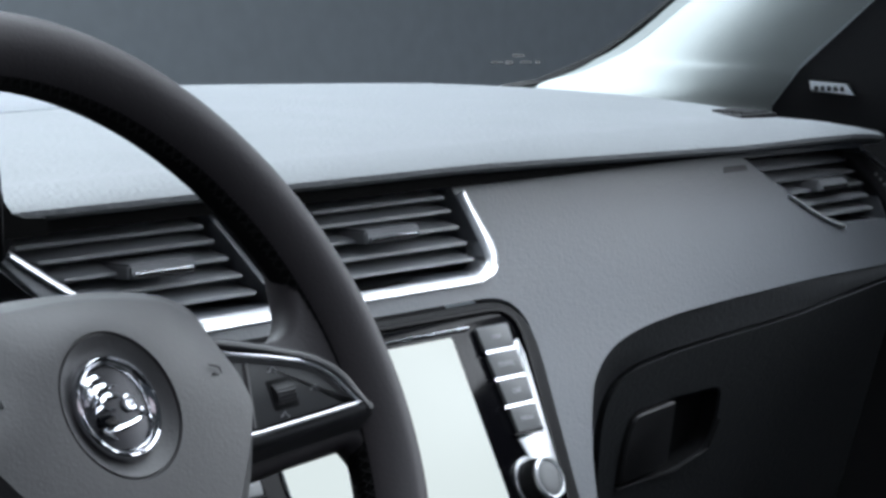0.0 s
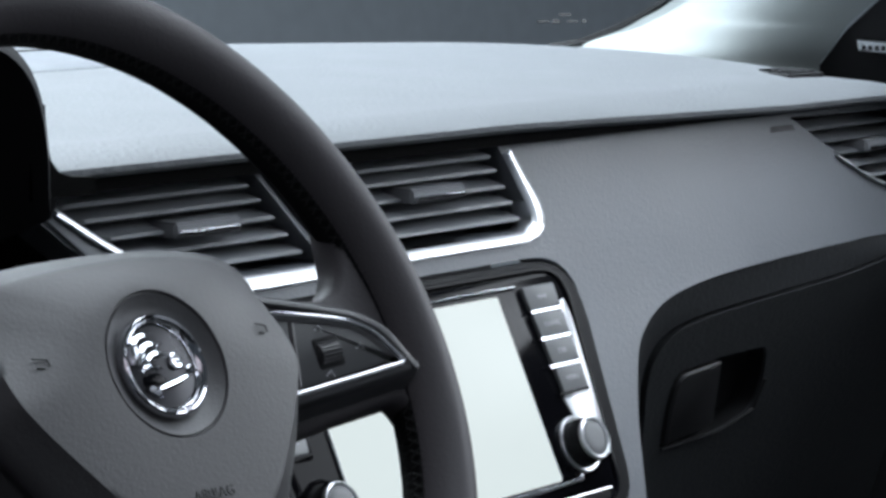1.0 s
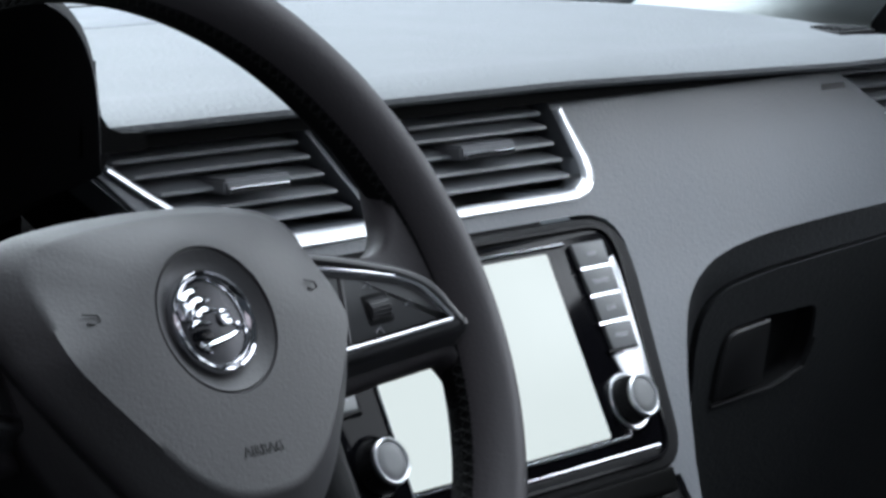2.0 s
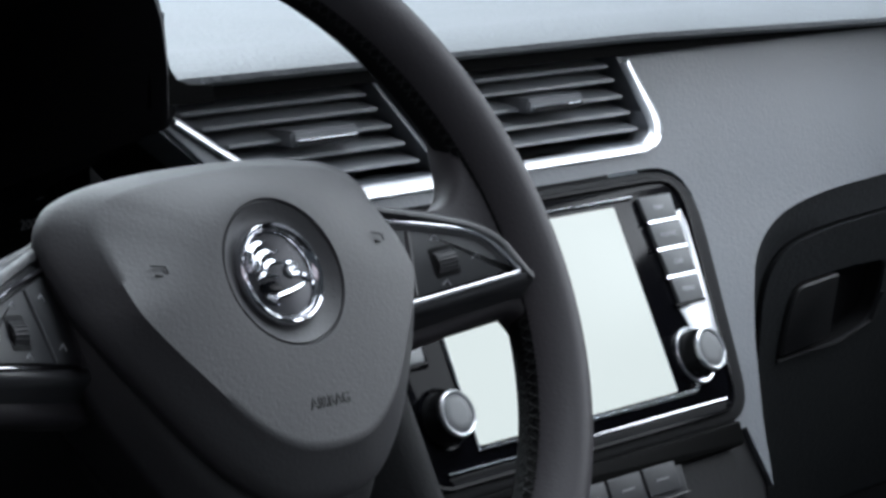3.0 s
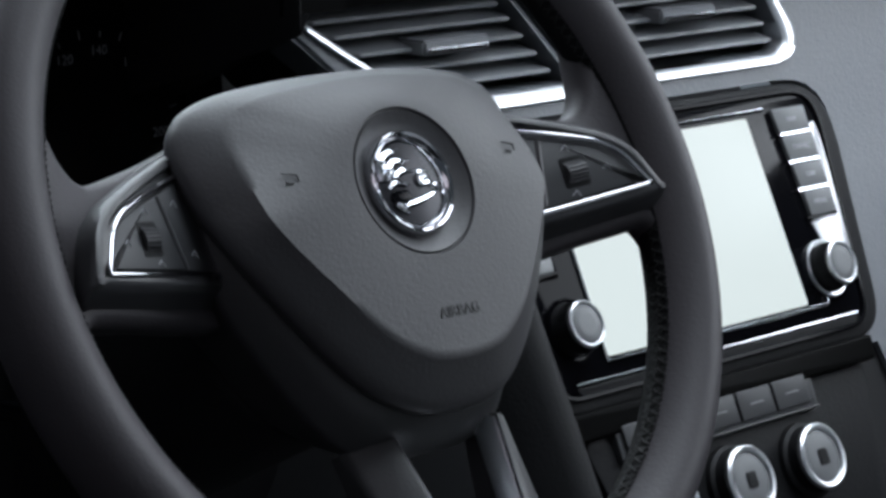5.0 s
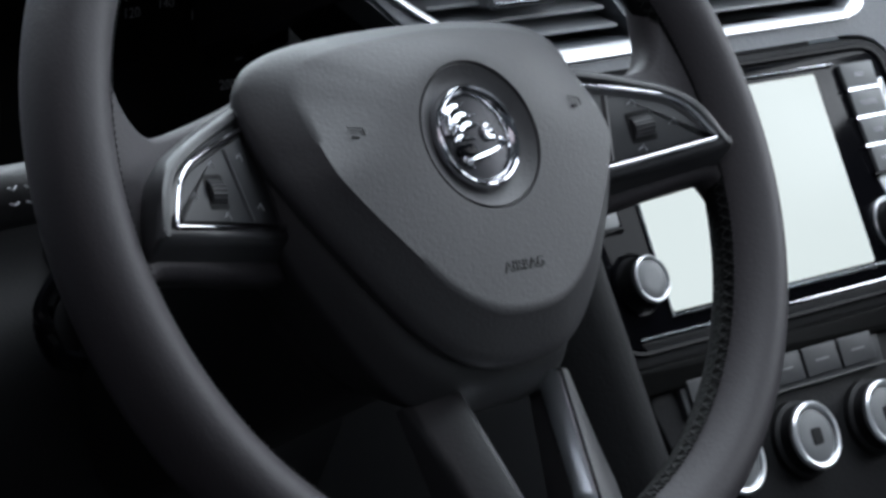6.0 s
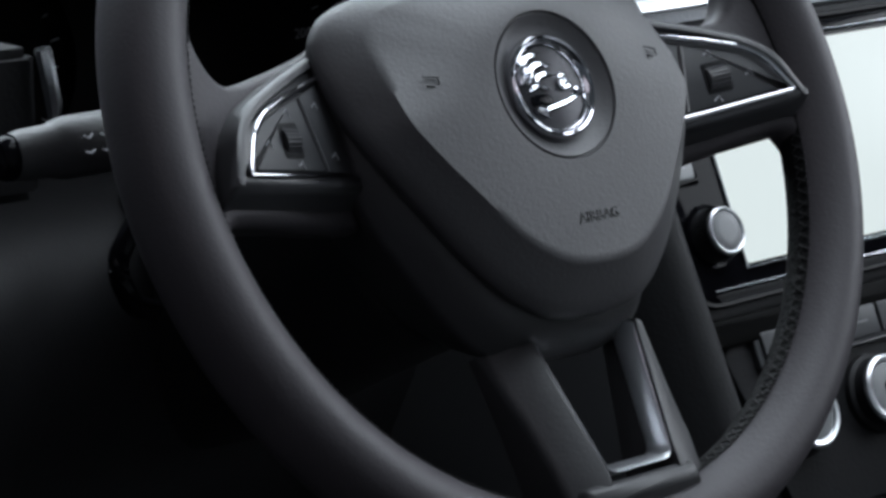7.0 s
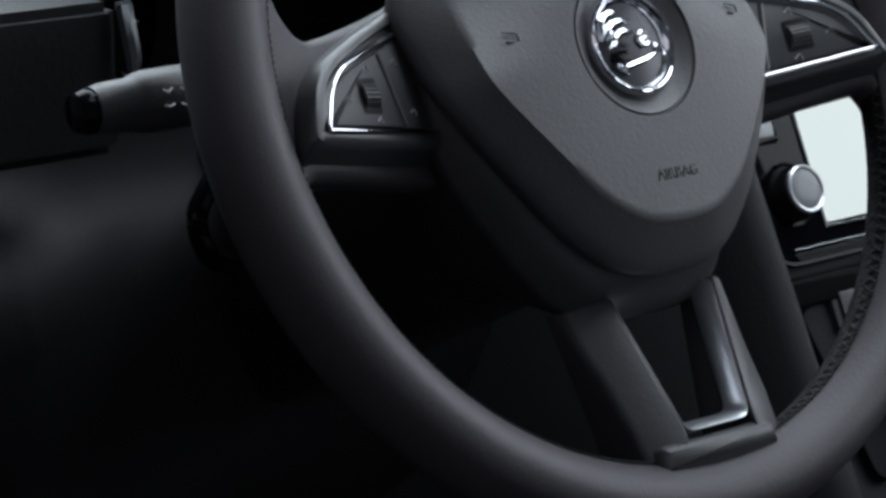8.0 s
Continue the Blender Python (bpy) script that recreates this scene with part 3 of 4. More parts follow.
for sgn in (-1, 1):
    def lie(dx, y):
        return (sgn * 0.0582 + dx, y, 0.0243 - 0.14 * sgn * dx)
    bm = tube([lie(-0.0032, 0.0170), lie(0.0008, 0.0163), lie(0.0034, 0.0156)], [0.0003, 0.0005, 0.0004], 5)
    tube([lie(0.0030, 0.0158), lie(0.0034, 0.0130)], 0.0004, 5, False, bm)
    tube([lie(-0.0022, 0.0132), lie(0.0006, 0.0126)], 0.0004, 5, False, bm)
    part("horn_mark", bm, PRESSED, cover, "small pressed horn mark")

# round badge: a rounded chrome ring and plain raised shapes
badge = part("badge", turned([(0.0212, 0.0215), (0.0212, 0.0246), (0.0207, 0.0260), (0.0199, 0.0266), (0.0191, 0.0262), (0.0185, 0.0250), (0.0180, 0.0246), (0.0176, 0.0250), (0.0171, 0.0246), (0.0166, 0.0232), (0.006, 0.0230)], 64, None, DC), BADGE, wheel, "round chrome badge with plain raised shapes")
part("badge_field", turned([(0.0168, 0.0225), (0.0166, 0.0236), (0.010, 0.0243), (0.003, 0.0246)], 48, None, DC), DARKFIELD, badge, "dark silver badge field")


def leaf(line, wide, top):
    """A raised tapering shape with a ridge along its middle."""
    line = [Vector((DC[0] + x, DC[1] + y)) for x, y in curve2(line, 5, False)]
    n, loops = len(line) - 1, []
    for i, p in enumerate(line):
        t = (line[min(n, i + 1)] - line[max(0, i - 1)]).normalized()
        s = Vector((-t.y, t.x)) * max(0.08, math.sin(math.pi * min(1.0, 0.12 + 0.84 * i / n))) * wide
        loops.append([(p.x + s.x * e, p.y + s.y * e, w) for e, w in ((-1, 0.0238), (-0.8, top - 0.0006), (-0.1, top), (0.8, top - 0.0007), (1, 0.0238))])
    bm = bmesh.new()
    rings(bm, loops)
    return bm


for line, wide in (([(-0.0150, 0.0020), (-0.0115, 0.0105), (-0.0030, 0.0135)], 0.0019), ([(-0.0125, 0.0015), (-0.0075, 0.0080), (0.0015, 0.0085)], 0.0018),
                   ([(-0.0095, 0.0010), (-0.0045, 0.0045), (0.0035, 0.0040)], 0.0015), ([(-0.0130, -0.0015), (-0.0085, 0.0005), (-0.0020, -0.0012)], 0.0010)):
    part("badge_shape", leaf(line, wide, 0.0262), CHROME, badge)
part("badge_shape", leaf([(-0.0100, -0.0095), (-0.0025, -0.0085), (0.0060, -0.0068), (0.0140, -0.0035)], 0.0012, 0.0262), CHROME, badge)
part("badge_shape", leaf([(-0.0120, -0.0075), (-0.0085, -0.0092), (-0.0060, -0.0120)], 0.0016, 0.0258), BADGE, badge)
part("badge_shape", leaf([(0.0095, -0.0025), (0.0125, -0.0022), (0.0142, -0.0048)], 0.0010, 0.0260), CHROME, badge)
part("badge_shape", turned([(0.0034, 0.0238), (0.0033, 0.0258), (0.0026, 0.0263), (0.0018, 0.0258), (0.0014, 0.0248)], 24, None, (DC[0] + 0.0058, DC[1] + 0.0008)), CHROME, badge)
part("badge_shape", slab(rounded([(DC[0] - 0.0125, DC[1] - 0.0068), (DC[0] - 0.0115, DC[1] - 0.0022), (DC[0] - 0.0030, DC[1] - 0.0026), (DC[0] - 0.0015, DC[1] - 0.0072)], 0.002), 0.0236, 0.0252, 0.0004), GLOSS, badge)

# hub body behind the cover and its lower trim
low_half = [(0.06, 0.047), (0.079, 0.034), (0.082, 0.004), (0.0765, -0.024), (0.0655, -0.048), (0.0510, -0.073), (0.0370, -0.0870), (0.0190, -0.0922)]
under = [tuple(p) for p in curve2([(0.0, 0.050)] + low_half + [(0.0, -0.0930)] + [(-x, y) for x, y in low_half[::-1]], 5)]
bm = bmesh.new()
rings(bm, [[(x * fx, y * fy, w) for x, y in under] for fx, fy, w in ((0.66, 0.66, -0.075), (0.86, 0.88, -0.040), (0.97, 0.975, -0.020), (0.995, 0.995, -0.0150), (1.0, 1.0, -0.0125), (0.99, 0.99, -0.0105), (0.93, 0.93, -0.0030), (0.86, 0.86, 0.0035))])
part("hub", bm, HUB, wheel, "dark hub skirt behind the cover", 60)

# side spokes
def lean(bm):
    """The switch panels lean inwards and run in under the cover."""
    for v in bm.verts:
        v.co.z -= 0.35 * max(-0.006, 0.143 - abs(v.co.x))
    return bm


TRIM = [(0.0800, 0.0310), (0.0960, 0.0258), (0.1120, 0.0205), (0.1277, 0.0145), (0.1360, 0.0072), (0.1440, -0.0080), (0.1050, -0.0092), (0.0780, -0.0098)]
PANEL = inset(rounded(TRIM, [0, 0, 0.004, 0.006, 0.006, 0.0015, 0, 0], 4), 0.0022)
for sgn in (-1, 1):
    def flip(pts):
        return [(sgn * x, y) for x, y in pts]
    web = rounded([(0.070, 0.045), (0.092, 0.0385), (0.1190, 0.0318), (0.1320, 0.0300), (0.1395, 0.0400), (0.1420, 0.0560), (0.1440, 0.0720), (0.1500, 0.0700), (0.1610, 0.040), (0.1650, 0.0), (0.1620, -0.038), (0.1545, -0.036), (0.1490, -0.0225), (0.1380, -0.0222), (0.095, -0.0262), (0.070, -0.0270)],
                  [0, 0.008, 0.010, 0.012, 0.012, 0.008, 0, 0.005, 0.01, 0.01, 0.004, 0.004, 0.005, 0.008, 0.008, 0], 5)
    bm = bmesh.new()
    rings(bm, [[(sgn * x, y, -0.014) for x, y in inset(web, 0.003)], [(sgn * x, y, -0.009) for x, y in web], [(sgn * x, y, -0.003) for x, y in web], [(sgn * x, y, 0.0010) for x, y in inset(web, 0.0012)], [(sgn * x, y, 0.0030) for x, y in inset(web, 0.0040)]])
    spoke = part("spoke", lean(bm), LEATHER, wheel, "dark grey side spoke", 60)
    bez = rounded([(0.0780, 0.0410), (0.0930, 0.0358), (0.1110, 0.0290), (0.1325, 0.0195), (0.1430, 0.0105), (0.1535, -0.0122), (0.0760, -0.0155)], [0, 0.004, 0.006, 0.010, 0.010, 0.003, 0], 5)
    low = [(x, y - (0.0100 if y < -0.005 else -0.0006)) for x, y in bez]
    bm = bmesh.new()
    rings(bm, [[(sgn * x, y, -0.010) for x, y in low], [(sgn * x, y - (0.0012 if y < -0.005 else 0), 0.0110) for x, y in bez], [(sgn * x, y, 0.0140) for x, y in inset(bez, 0.0008)], [(sgn * x, y, 0.0152) for x, y in inset(bez, 0.0026)],
               [(sgn * x, y, 0.0152) for x, y in inset(bez, 0.0042)], [(sgn * x, y, 0.0130) for x, y in inset(bez, 0.0052)]])
    part("spoke_bezel", lean(bm), BEZEL, spoke, "smooth grey switch surround", 50)
    line = [(sgn * x, y, 0.0158) for x, y in rounded(TRIM, [0, 0, 0.004, 0.006, 0.006, 0.0015, 0, 0], 5)]
    part("spoke_trim", lean(tube(line, 0.0011, 10)), BADGE, spoke, "thin chrome trim line")
    part("switch_panel", lean(slab(flip(PANEL), 0.010, 0.0146, 0.0008)), BUTTON, spoke, "grey switch panel")
    cx, cy = sgn * 0.1135, 0.0048
    bm = tube([(cx - 0.0044, cy, 0.0120), (cx + 0.0044, cy, 0.0120)], 0.0052, 20)
    for k in range(20):
        a = 2 * math.pi * k / 20
        tube([(cx + e * 0.0042, cy + 0.0052 * math.cos(a), 0.0120 + 0.0052 * math.sin(a)) for e in (-1, 1)], 0.00045, 4, False, bm)
    part("roller", lean(bm), BEZEL, spoke, "ribbed thumb roller")
    part("roller_well", lean(slab(rounded([(cx - 0.0058, cy + 0.0068), (cx + 0.0058, cy + 0.0068), (cx + 0.0058, cy - 0.0068), (cx - 0.0058, cy - 0.0068)], 0.0015), 0.0120, 0.0149, 0.0003)), BLACK, spoke)
    part("switch_rib", lean(tube([(sgn * 0.1015, 0.0210, 0.0144), (sgn * 0.0960, -0.0070, 0.0144)], 0.0012, 8)), BEZEL, spoke, "raised rib between the keys")
    for mx, my in ((0.1120, 0.0148), (0.1110, -0.0050), (0.1275, 0.0030), (0.0930, 0.0175), (0.0890, -0.0020)):
        bm = tube([(sgn * mx - 0.0018, my, 0.0149), (sgn * mx + 0.0006, my + 0.0018, 0.0149), (sgn * mx + 0.0016, my - 0.0010, 0.0149)], 0.0003, 4)
        part("symbol", lean(bm), MARK, spoke, "small pale symbol")
    # lower spokes with their bright inner edges
    leg = rounded([(0.0440, -0.0850), (0.0270, -0.0850), (0.0175, -0.1420), (0.0185, -0.1550), (0.0360, -0.1530), (0.0385, -0.1240)], [0, 0, 0.004, 0, 0, 0.01])

    def ridge(x, y, d):
        """The spoke's face falls away from its bright inner edge."""
        q = min(1.0, max(0.0, (-0.087 - y) / 0.055))
        return 0.001 + 0.009 * q - max(0.0, x - (0.0270 - 0.0095 * q)) * (0.85 - 0.5 * q) - d

    bm = bmesh.new()
    rings(bm, [[(sgn * x + 0.003, y, -0.022) for x, y in inset(leg, 0.001)], [(sgn * x + 0.003, y, ridge(x, y, 0.004)) for x, y in leg], [(sgn * x + 0.003, y, ridge(x, y, 0.0008)) for x, y in inset(leg, 0.0008)], [(sgn * x + 0.003, y, ridge(x, y, 0.0)) for x, y in inset(leg, 0.0028)]])
    part("lower_spoke", bm, HUB, wheel, "dark lower spoke", 50)
bridge = rounded([(-0.030, -0.1445), (0.030, -0.1445), (0.031, -0.1565), (-0.031, -0.1565)], 0.003)
bm = bmesh.new()
rings(bm, [[(x, y, -0.010) for x, y in bridge], [(x, y, 0.007) for x, y in bridge], [(x, y, 0.0105) for x, y in inset(bridge, 0.003)]])
part("lower_bridge", bm, HUB, wheel, "dark bridge between the lower spokes", 50)
u_line = rounded([(-0.0270, -0.0870), (-0.0172, -0.1420), (0.0172, -0.1420), (0.0270, -0.0870)], [0, 0.005, 0.005, 0], 6)
loops = []
for x, y in u_line:
    w = -0.0010 + (-0.087 - y) / 0.055 * 0.0095
    loops.append([(x * fx + 0.003, y + dy, w + dw) for fx, dy, dw in ((1.0, 0.0, -0.011), (1.0, 0.0, -0.0006), (0.985, 0.0005, -0.0002), (0.970, 0.0011, -0.0008), (0.89, 0.0042, -0.0080), (0.89, 0.0042, -0.011))])
bm = bmesh.new()
rings(bm, loops)
part("lower_trim", bm, SATIN, wheel, "chrome band lining the gap between the lower spokes", 40)

# ---- column and stalk ----
column = thing("steering_column", WM, "black steering column shroud behind the wheel", "steering column")
col = rounded([(-0.052, 0.040), (0.052, 0.040), (0.058, -0.030), (0.034, -0.070), (-0.034, -0.070), (-0.058, -0.030)], 0.02)
bm = bmesh.new()
rings(bm, [[(x, y, -0.060) for x, y in inset(col, 0.004)], [(x, y, -0.064) for x, y in col], [(x * 1.1, y * 1.1, -0.26) for x, y in col]])
part("shroud", bm, BLACK, column, "", 50)
stalk = thing("indicator_stalk", pose(-0.067, 0.055, 0.706), "black indicator stalk with pale switch symbols", "stalk")
bm = bmesh.new()
prof = [(0.0, 0.006), (-0.050, 0.0065), (-0.068, 0.0070), (-0.071, 0.0108), (-0.075, 0.0116), (-0.104, 0.0116), (-0.108, 0.0108), (-0.110, 0.0098), (-0.122, 0.0094), (-0.126, 0.0086)]
rings(bm, [[(x, r * 0.9 * math.cos(a) - 0.005 * x / 0.143, r * math.sin(a) + 0.003 * x / 0.143) for a in [2 * math.pi * k / 24 for k in range(24)]] for x, r in prof])
part("lever", bm, HUB, stalk, "black lever with a thick end", 50)
part("tip", turned([(0.0084, 0.0), (0.0086, 0.003), (0.0072, 0.006), (0.0050, 0.0065)], 24), GLOSS, stalk, "gloss tip").matrix_local = pose(-0.126, 0.005, -0.003, 0, -90, 0)
for k in range(4):
    for row, h in ((0.0042, 0.0024), (-0.0012, 0.0018)):
        x = -0.078 - 0.0072 * k
        bm = tube([(x, -0.0066 + 0.0005 * row / 0.004, row + h * 0.5), (x - 0.0020, -0.0070, row), (x - 0.0040, -0.0066, row + h * 0.4)], 0.0004, 5)
        bm.transform(Matrix.Translation((0, -0.0035 + (0.0010 if row > 0.002 else 0.0), -0.001)))
        part("symbol", bm, MARK, stalk, "pale switch symbol")

lever = thing("column_lever", pose(-0.145, 0.055, 0.655), "small black curved lever under the column", "lever")
part("arm", tube(curve2([(0.05, 0.03, 0.035), (0.010, 0.005, 0.020), (-0.006, 0.0, 0.004), (-0.002, -0.002, -0.012), (0.010, 0.0, -0.018)], 5, False), 0.0042, 10), GLOSS, lever, "gloss black arm")

# ---- instrument cluster and hood ----
cluster = thing("instrument_cluster", pose(0.0, 0.28, 0.70), "dark round-dial instrument cluster under a black hood", "instrument cluster")


def arch(w, top, foot, n=28):
    pts = [(w + 0.006, foot)]
    pts += [(w * math.copysign(abs(math.cos(a)) ** 0.38, math.cos(a)), top - 0.085 + 0.085 * abs(math.sin(a)) ** 0.6) for a in [math.pi * k / n for k in range(n + 1)]]
    return pts + [(-w - 0.006, foot)]


bm = bmesh.new()
CI = cluster.matrix_world.inverted()
stack = []
for y, w, top, foot in ((0.45, 0.112, 0.782, 0.66), (0.30, 0.118, 0.818, 0.70), (0.19, 0.1195, 0.838, 0.757), (0.172, 0.118, 0.838, 0.757), (0.168, 0.114, 0.833, 0.757), (0.178, 0.110, 0.828, 0.757), (0.28, 0.102, 0.795, 0.70)):
    stack.append([(x, y, z) for x, z in arch(w, top, foot)])
rings(bm, stack, False, False, False)
bm.transform(CI)
part("hood", bm, BLACK, cluster, "black arched hood", 60)
bm = bmesh.new()
gus = [(0.110, 0.800), (0.1195, 0.800), (0.1200, 0.784), (0.1225, 0.774), (0.1275, 0.768), (0.1350, 0.7655), (0.1500, 0.7645), (0.1500, 0.7560), (0.110, 0.7560)]
rings(bm, [[(x, y, z) for x, z in gus] for y in (0.176, 0.205)])
bm.transform(CI)
part("hood_foot", bm, DIAL, cluster, "black foot of the hood", 50)
part("face", box(-0.165, 0.165, 0.004, 0.012, -0.11, 0.105), DIAL, cluster, "gloss black dial plate")
for u in (-0.075, 0.080):
    dial = part("dial", turned([(0.0590, 0.0), (0.0590, 0.006), (0.0570, 0.008), (0.0560, 0.002), (0.0540, 0.001)], 56), DIAL, cluster, "round black dial")
    dial.matrix_local = pose(u, 0.003, -0.008, 90, 0, 0)
    bm = bmesh.new()
    for k in range(25):
        a = math.radians(258 + 29 - 14.5 * k)
        r1 = 0.0530 if k % 2 else 0.0515
        tube([(r1 * math.cos(a), r1 * math.sin(a), 0.0022), (0.0485 * math.cos(a), 0.0485 * math.sin(a), 0.0022)], 0.0004, 4, False, bm)
    part("ticks", bm, DIALMARK, dial, "pale scale ticks")
    if u > 0:
        for k, word in enumerate(("20", "40", "60", "80", "100", "120", "140", "160", "180", "200", "220")):
            a = math.radians(84 - 29 * (k - 6))
            letters("lettering", word, 0.0070, pose(0.0420 * math.cos(a), 0.0420 * math.sin(a), 0.0022), DIALMARK, dial, 0.00005, "pale dial figures")

# silver-grey shoulder between the cluster and the vent
bm = bmesh.new()
rings(bm, [[(x, face_y(z) + d, z) for x, z in ((0.128, 0.756), (0.137, 0.7505), (0.165, 0.7235), (0.196, 0.690), (0.215, 0.655))] for d in (-0.001, 0.02, 0.10)], False, False, False)
on_dash("cluster_cheek", bm, BLACK, "black side of the cluster recess", 60)
bm = tube([(0.137, face_y(0.7505) - 0.001, 0.7505), (0.165, face_y(0.7235) - 0.001, 0.7235), (0.196, face_y(0.690) - 0.001, 0.690)], 0.0012, 6, False, None, 1, (0, 1, 0))
on_dash("cheek_edge", bm, FASCIA)

# ---- driver's lower panel ----
bm = bmesh.new()
prof = [(0.240, 0.655), (0.160, 0.648), (0.122, 0.632), (0.112, 0.600), (0.128, 0.540), (0.165, 0.470), (0.215, 0.430)]
xs = [-0.36, -0.30, -0.22, -0.19, -0.185, -0.12, 0.0, 0.08, 0.10]
rings(bm, [[(x, y + (0.045 if -0.15 < x else 0.0) * (1 if z < 0.72 else 0), z) for y, z in prof] for x in xs], False, False, False)
on_dash("knee_panel", bm, BLACK, "dark lower panel on the driver's side", 60)
cheek = [UM @ Vector(p) for p in ((-0.1575, 0.075, 0.030), (-0.1575, -0.033, 0.030), (-0.1545, -0.115, 0.030), (-0.1500, -0.20, 0.030))]
bm = bmesh.new()
rings(bm, [[p + Vector((dx, dy, 0)) for p in cheek] for dx, dy in ((0.012, 0.05), (0.003, 0.006), (0.0, 0.0), (-0.004, -0.001), (-0.018, 0.002), (-0.036, 0.03))], False, False, False)
on_dash("console_cheek", bm, BLACK, "dark panel edge beside the centre stack", 60)
side_vent = thing("air_vent", pose(-0.16, 0.12, 0.70), "driver's door-side air vent with a chrome edge", "air vent", "air vents in the dashboard")
part("housing", box(-0.07, 0.02, 0.0, 0.05, -0.03, 0.03, 0.004), BLACK, side_vent)
part("trim", tube([(0.020, -0.003, 0.030), (0.024, -0.003, 0.008), (0.024, -0.003, -0.018)], 0.0035, 8), CHROME, side_vent, "bright chrome strip")

# ---- windscreen, pillar, door ----
base = [tuple(p) for p in curve2([(-0.36, 0.50), (-0.15, 0.66), (0.10, 0.765), (0.375, 0.80), (0.65, 0.765), (0.83, 0.715), (0.93, 0.655), (1.05, 0.546), (1.12, 0.47)], 4, False)]
bm = bmesh.new()
rings(bm, [[(x, y, 0.778) for x, y in base], [(0.375 + (x - 0.375) * 0.93, y - 0.30, 0.778 + 0.195) for x, y in base], [(0.375 + (x - 0.375) * 0.86, y - 0.60, 0.778 + 0.39) for x, y in base]], False, False, False)
screen = tagged(part("window_1", bm, GLASS, None, "", 60), "clear raked windscreen above the dashboard", "windscreen", "", "structure")
screen.visible_shadow = False
bm = bmesh.new()
seal = [(1.020, 0.560, 0.777), (1.048, 0.545, 0.781), (1.070, 0.530, 0.790), (1.086, 0.515, 0.800), (1.095, 0.493, 0.814), (1.091, 0.438, 0.850), (1.080, 0.36, 0.90)]
tube(seal, 0.0035, 6, False, bm)
structure("trim", bm, RUBBER, "black seal along the windscreen's edge")
left = curve2([(1.040, 0.549, 0.772), (1.050, 0.545, 0.781), (1.073, 0.528, 0.790), (1.088, 0.515, 0.800), (1.097, 0.493, 0.814), (1.092, 0.438, 0.850), (1.050, 0.20, 1.00), (1.02, -0.05, 1.16)], 4, False)
right = curve2([(1.034, 0.312, 0.765), (1.032, 0.310, 0.773), (1.028, 0.297, 0.786), (1.024, 0.285, 0.799), (1.021, 0.274, 0.809), (1.010, 0.213, 0.854), (0.975, 0.02, 1.00), (0.95, -0.25, 1.16)], 4, False)
bm = bmesh.new()
loops = []
for k in range(13):
    q = k / 12
    bulge = math.sin(math.pi * q)
    loops.append([tuple(a * (1 - q) + b * q + np.array([-0.042, -0.004, 0.0]) * bulge) for a, b in zip(left, right)])
rings(bm, loops, False, False, False)
structure("pillar", bm, PILLAR, "pale cloth-covered windscreen pillar", 80)
door = thing("door_1", pose(1.04, 0.0, 0.40), "dark passenger door with a black mirror triangle", "car door", kind="structure")
DI = door.matrix_world.inverted()
bm = bmesh.new()
sill_z = 0.757
rings(bm, [[(1.040, 0.55, 0.05), (1.040, 0.55, sill_z), (1.040, -1.3, sill_z + 0.02), (1.040, -1.3, 0.05)], [(1.10, 0.55, 0.05), (1.10, 0.55, sill_z), (1.10, -1.3, sill_z + 0.02), (1.10, -1.3, 0.05)]])
bm.transform(DI)
part("card", bm, BLACK, door, "dark door trim")
tri = [(0.330, 0.757), (0.310, 0.773), (0.285, 0.799), (0.213, 0.854), (0.10, 0.930), (0.06, 0.940), (0.06, 0.757)]
bm = bmesh.new()
rings(bm, [[(1.034 - 0.25 * (z - 0.77), y, z) for y, z in tri], [(1.06 - 0.25 * (z - 0.77), y, z) for y, z in tri]])
bm.transform(DI)
part("mirror_triangle", bm, BLACK, door, "black tweeter triangle")
bm = bmesh.new()
tag4 = [(0.2735, 0.7925), (0.2735, 0.7835), (0.2365, 0.7815), (0.2415, 0.7905)]
rings(bm, [[(1.031 - 0.25 * (z - 0.77), y, z) for y, z in tag4], [(1.0285 - 0.25 * (z - 0.77), y, z) for y, z in inset(tag4, 0.0008)]])
bm.transform(DI)
badge2 = part("maker_plate", bm, SATIN, door, "small silver plate with dark bars")
for k in range(5):
    y = 0.268 - 0.0055 * k
    bm = box(1.0240, 1.0262, y - 0.0016, y + 0.0016, 0.7845, 0.7885)
    bm.transform(DI)
    part("bar", bm, BLACK, badge2)

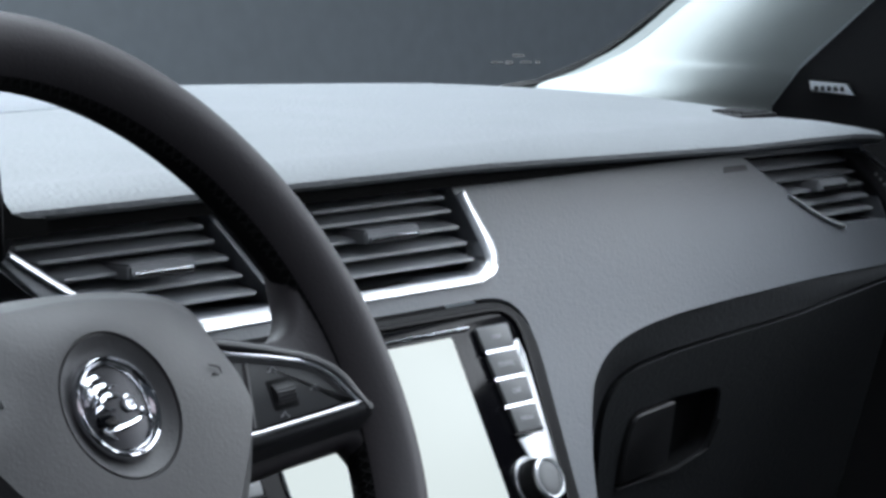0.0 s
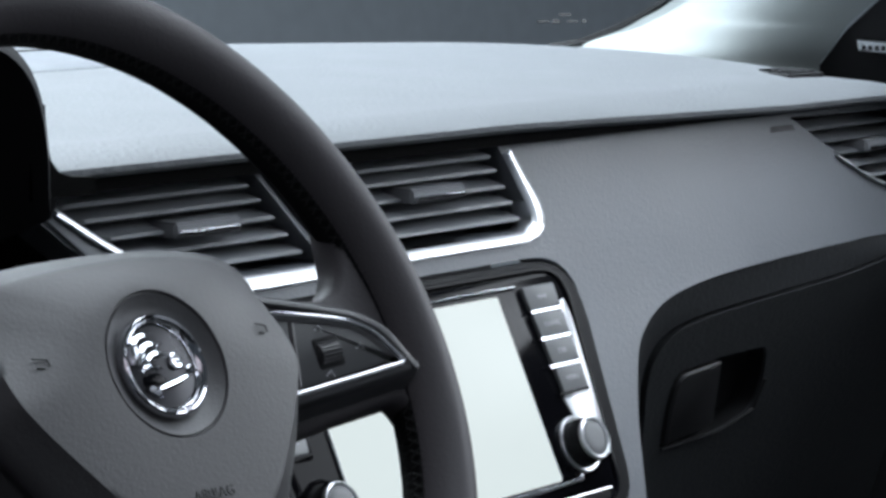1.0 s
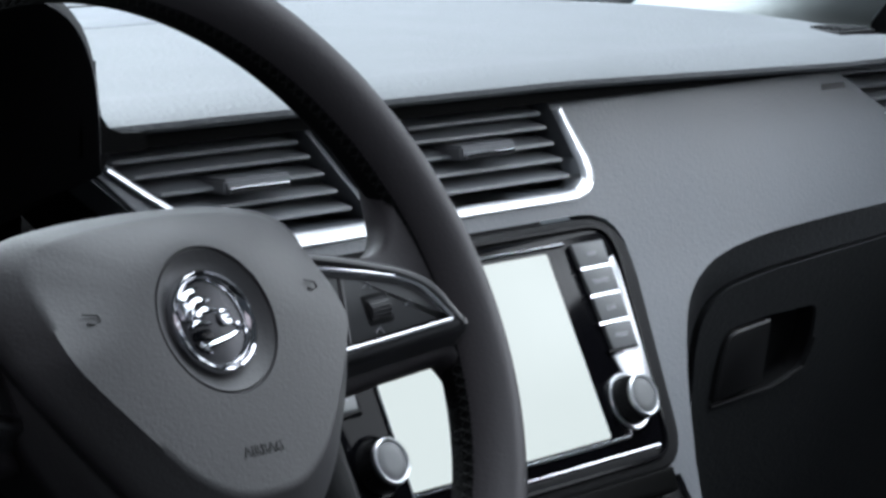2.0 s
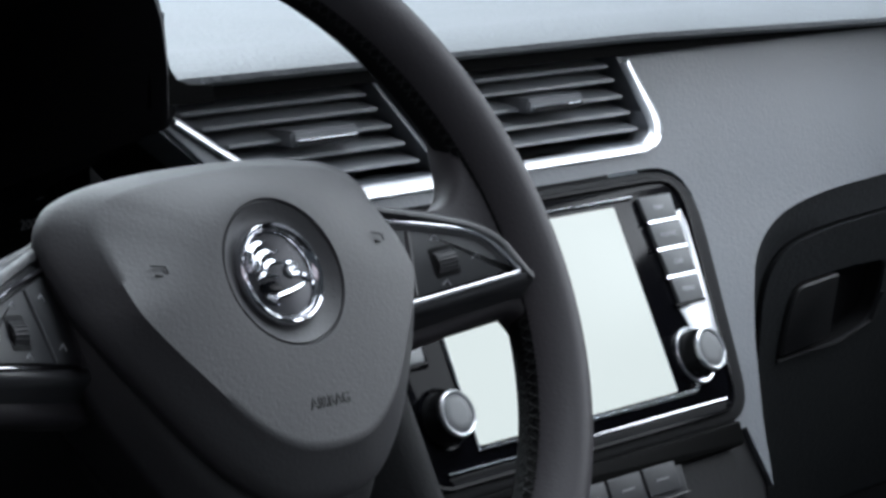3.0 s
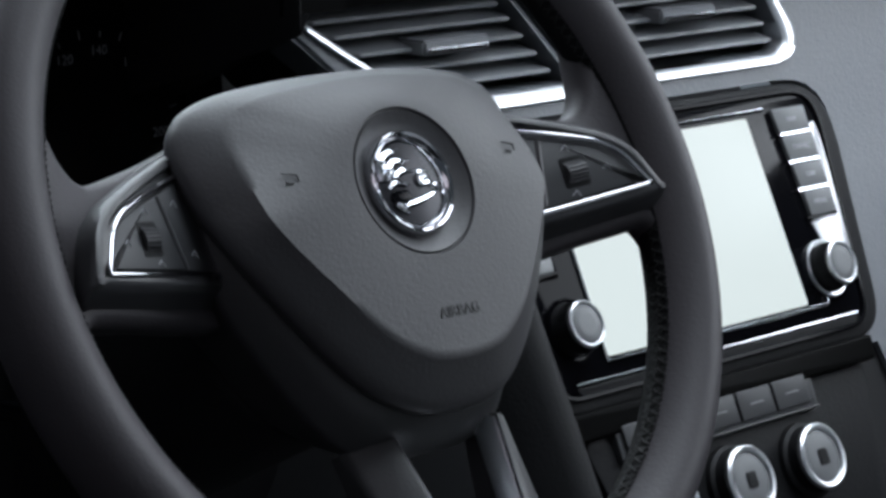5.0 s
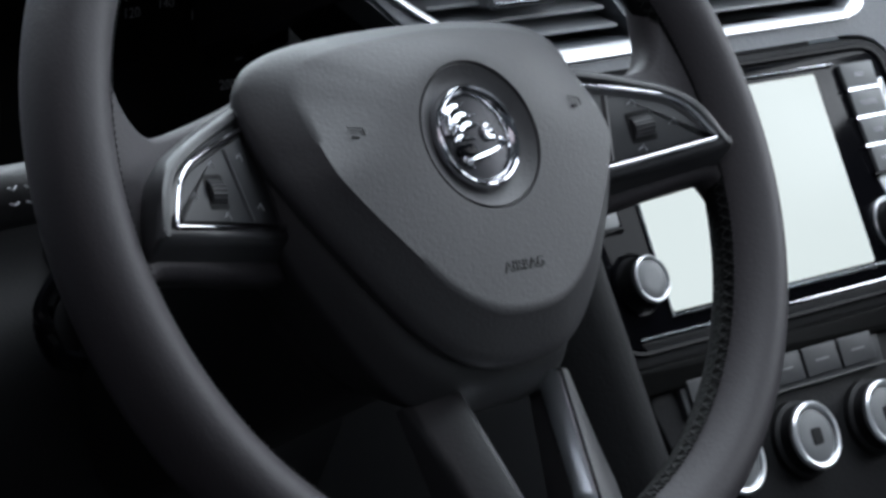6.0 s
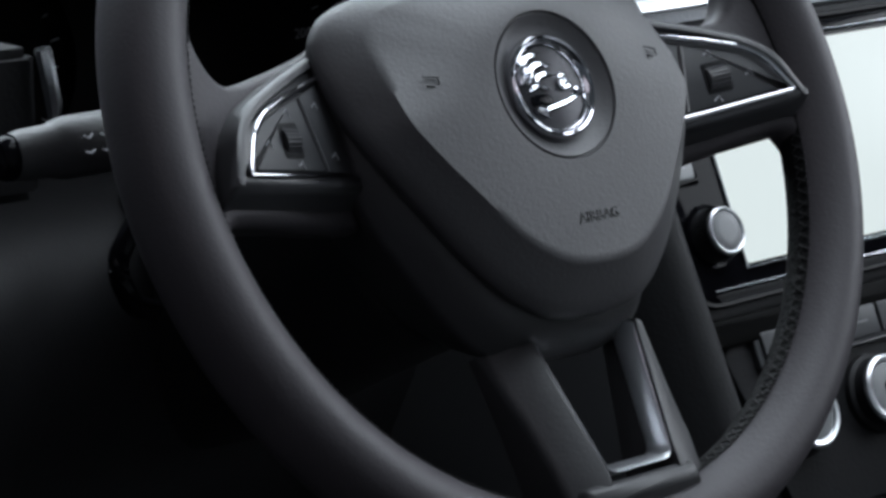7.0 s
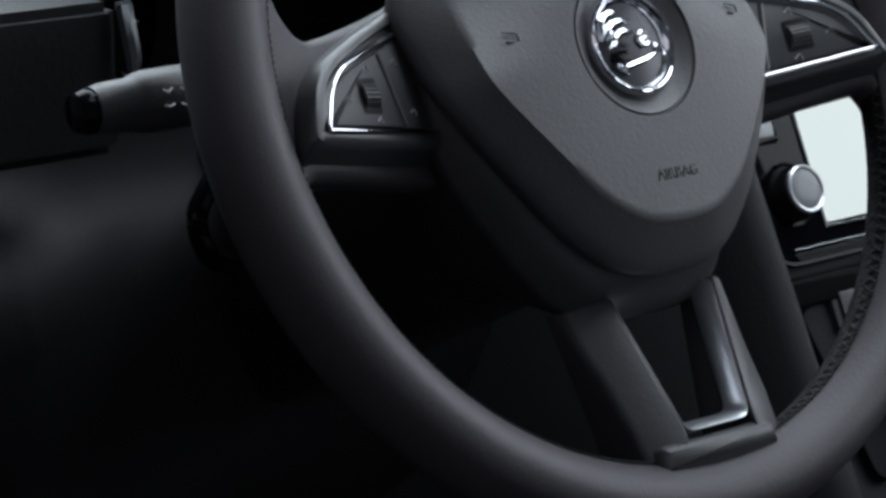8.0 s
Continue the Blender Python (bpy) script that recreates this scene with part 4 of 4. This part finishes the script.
# etched mark low on the windscreen
etch = thing("glass_mark", Matrix.Translation((0.978, 0.511, 0.801)) @ pose(0, 0, 0, 0, 0, -42) @ pose(0, 0, 0, 57), "small dark etched mark on the windscreen", "marking")
for k, (w, h) in enumerate(((0.010, 0.002), (0.006, 0.004), (0.009, 0.002), (0.004, 0.003))):
    part("bar", box(-0.024 + 0.012 * k, -0.024 + 0.012 * k + w, -h * 0.5, h * 0.5, 0.0, 0.0006), RUBBER, etch)
part("bar", box(-0.006, 0.004, 0.005, 0.0075, 0.0, 0.0006), RUBBER, etch)

# flush centre panel on the dashboard top
bm = bmesh.new()
quad = rounded([(0.30, 0.545), (0.520, 0.548), (0.655, 0.682), (0.30, 0.682)], 0.02)
rings(bm, [[(x, y, 0.7735 + 0.0145 * math.sin((y - 0.25) / (pad_line(x) - 0.25) * math.pi / 2) + d) for x, y in loop] for loop, d in ((quad, -0.004), (quad, 0.0004), (inset(quad, 0.001), 0.0012))])
on_dash("centre_panel", bm, FASCIA, "flush speaker panel", 50)

# seam across the dashboard top beside the hood
bm = tube([(x, y, 0.7735 + 0.0145 * math.sin((y - 0.25) / (pad_line(x) - 0.25) * math.pi / 2) + 0.0012) for x, y in ((0.30, 0.684), (0.38, 0.685), (0.46, 0.686), (0.55, 0.686), (0.655, 0.685))], 0.0012, 6)
on_dash("seam", bm, RUBBER, "dark seam in the dashboard top")

# small things on the dashboard
bm = slab(rounded([(0.795, 0.7405), (0.826, 0.7405), (0.824, 0.7445), (0.797, 0.7445)], 0.0005), 0, 0.0006, 0.0002)
for v in bm.verts:
    v.co = (v.co.x, face_y(v.co.y) - v.co.z, v.co.y)
on_dash("airbag_mark", bm, LOWER, "small pressed mark on the fascia")
grille = thing("demister_vent", pose(0.895, 0.255, 0.7735), "small black side-window demister grille", "air vent")
part("frame", slab(rounded([(-0.030, -0.020), (0.018, -0.020), (0.030, 0.026), (-0.006, 0.026)], 0.004), -0.004, 0.0012, 0.0005), BLACK, grille)
for k in range(4):
    part("slat", box(-0.018 + 0.004 * k, 0.016 + 0.003 * k, -0.013 + 0.010 * k, -0.010 + 0.010 * k, 0.0008, 0.0030), LOWER, grille)
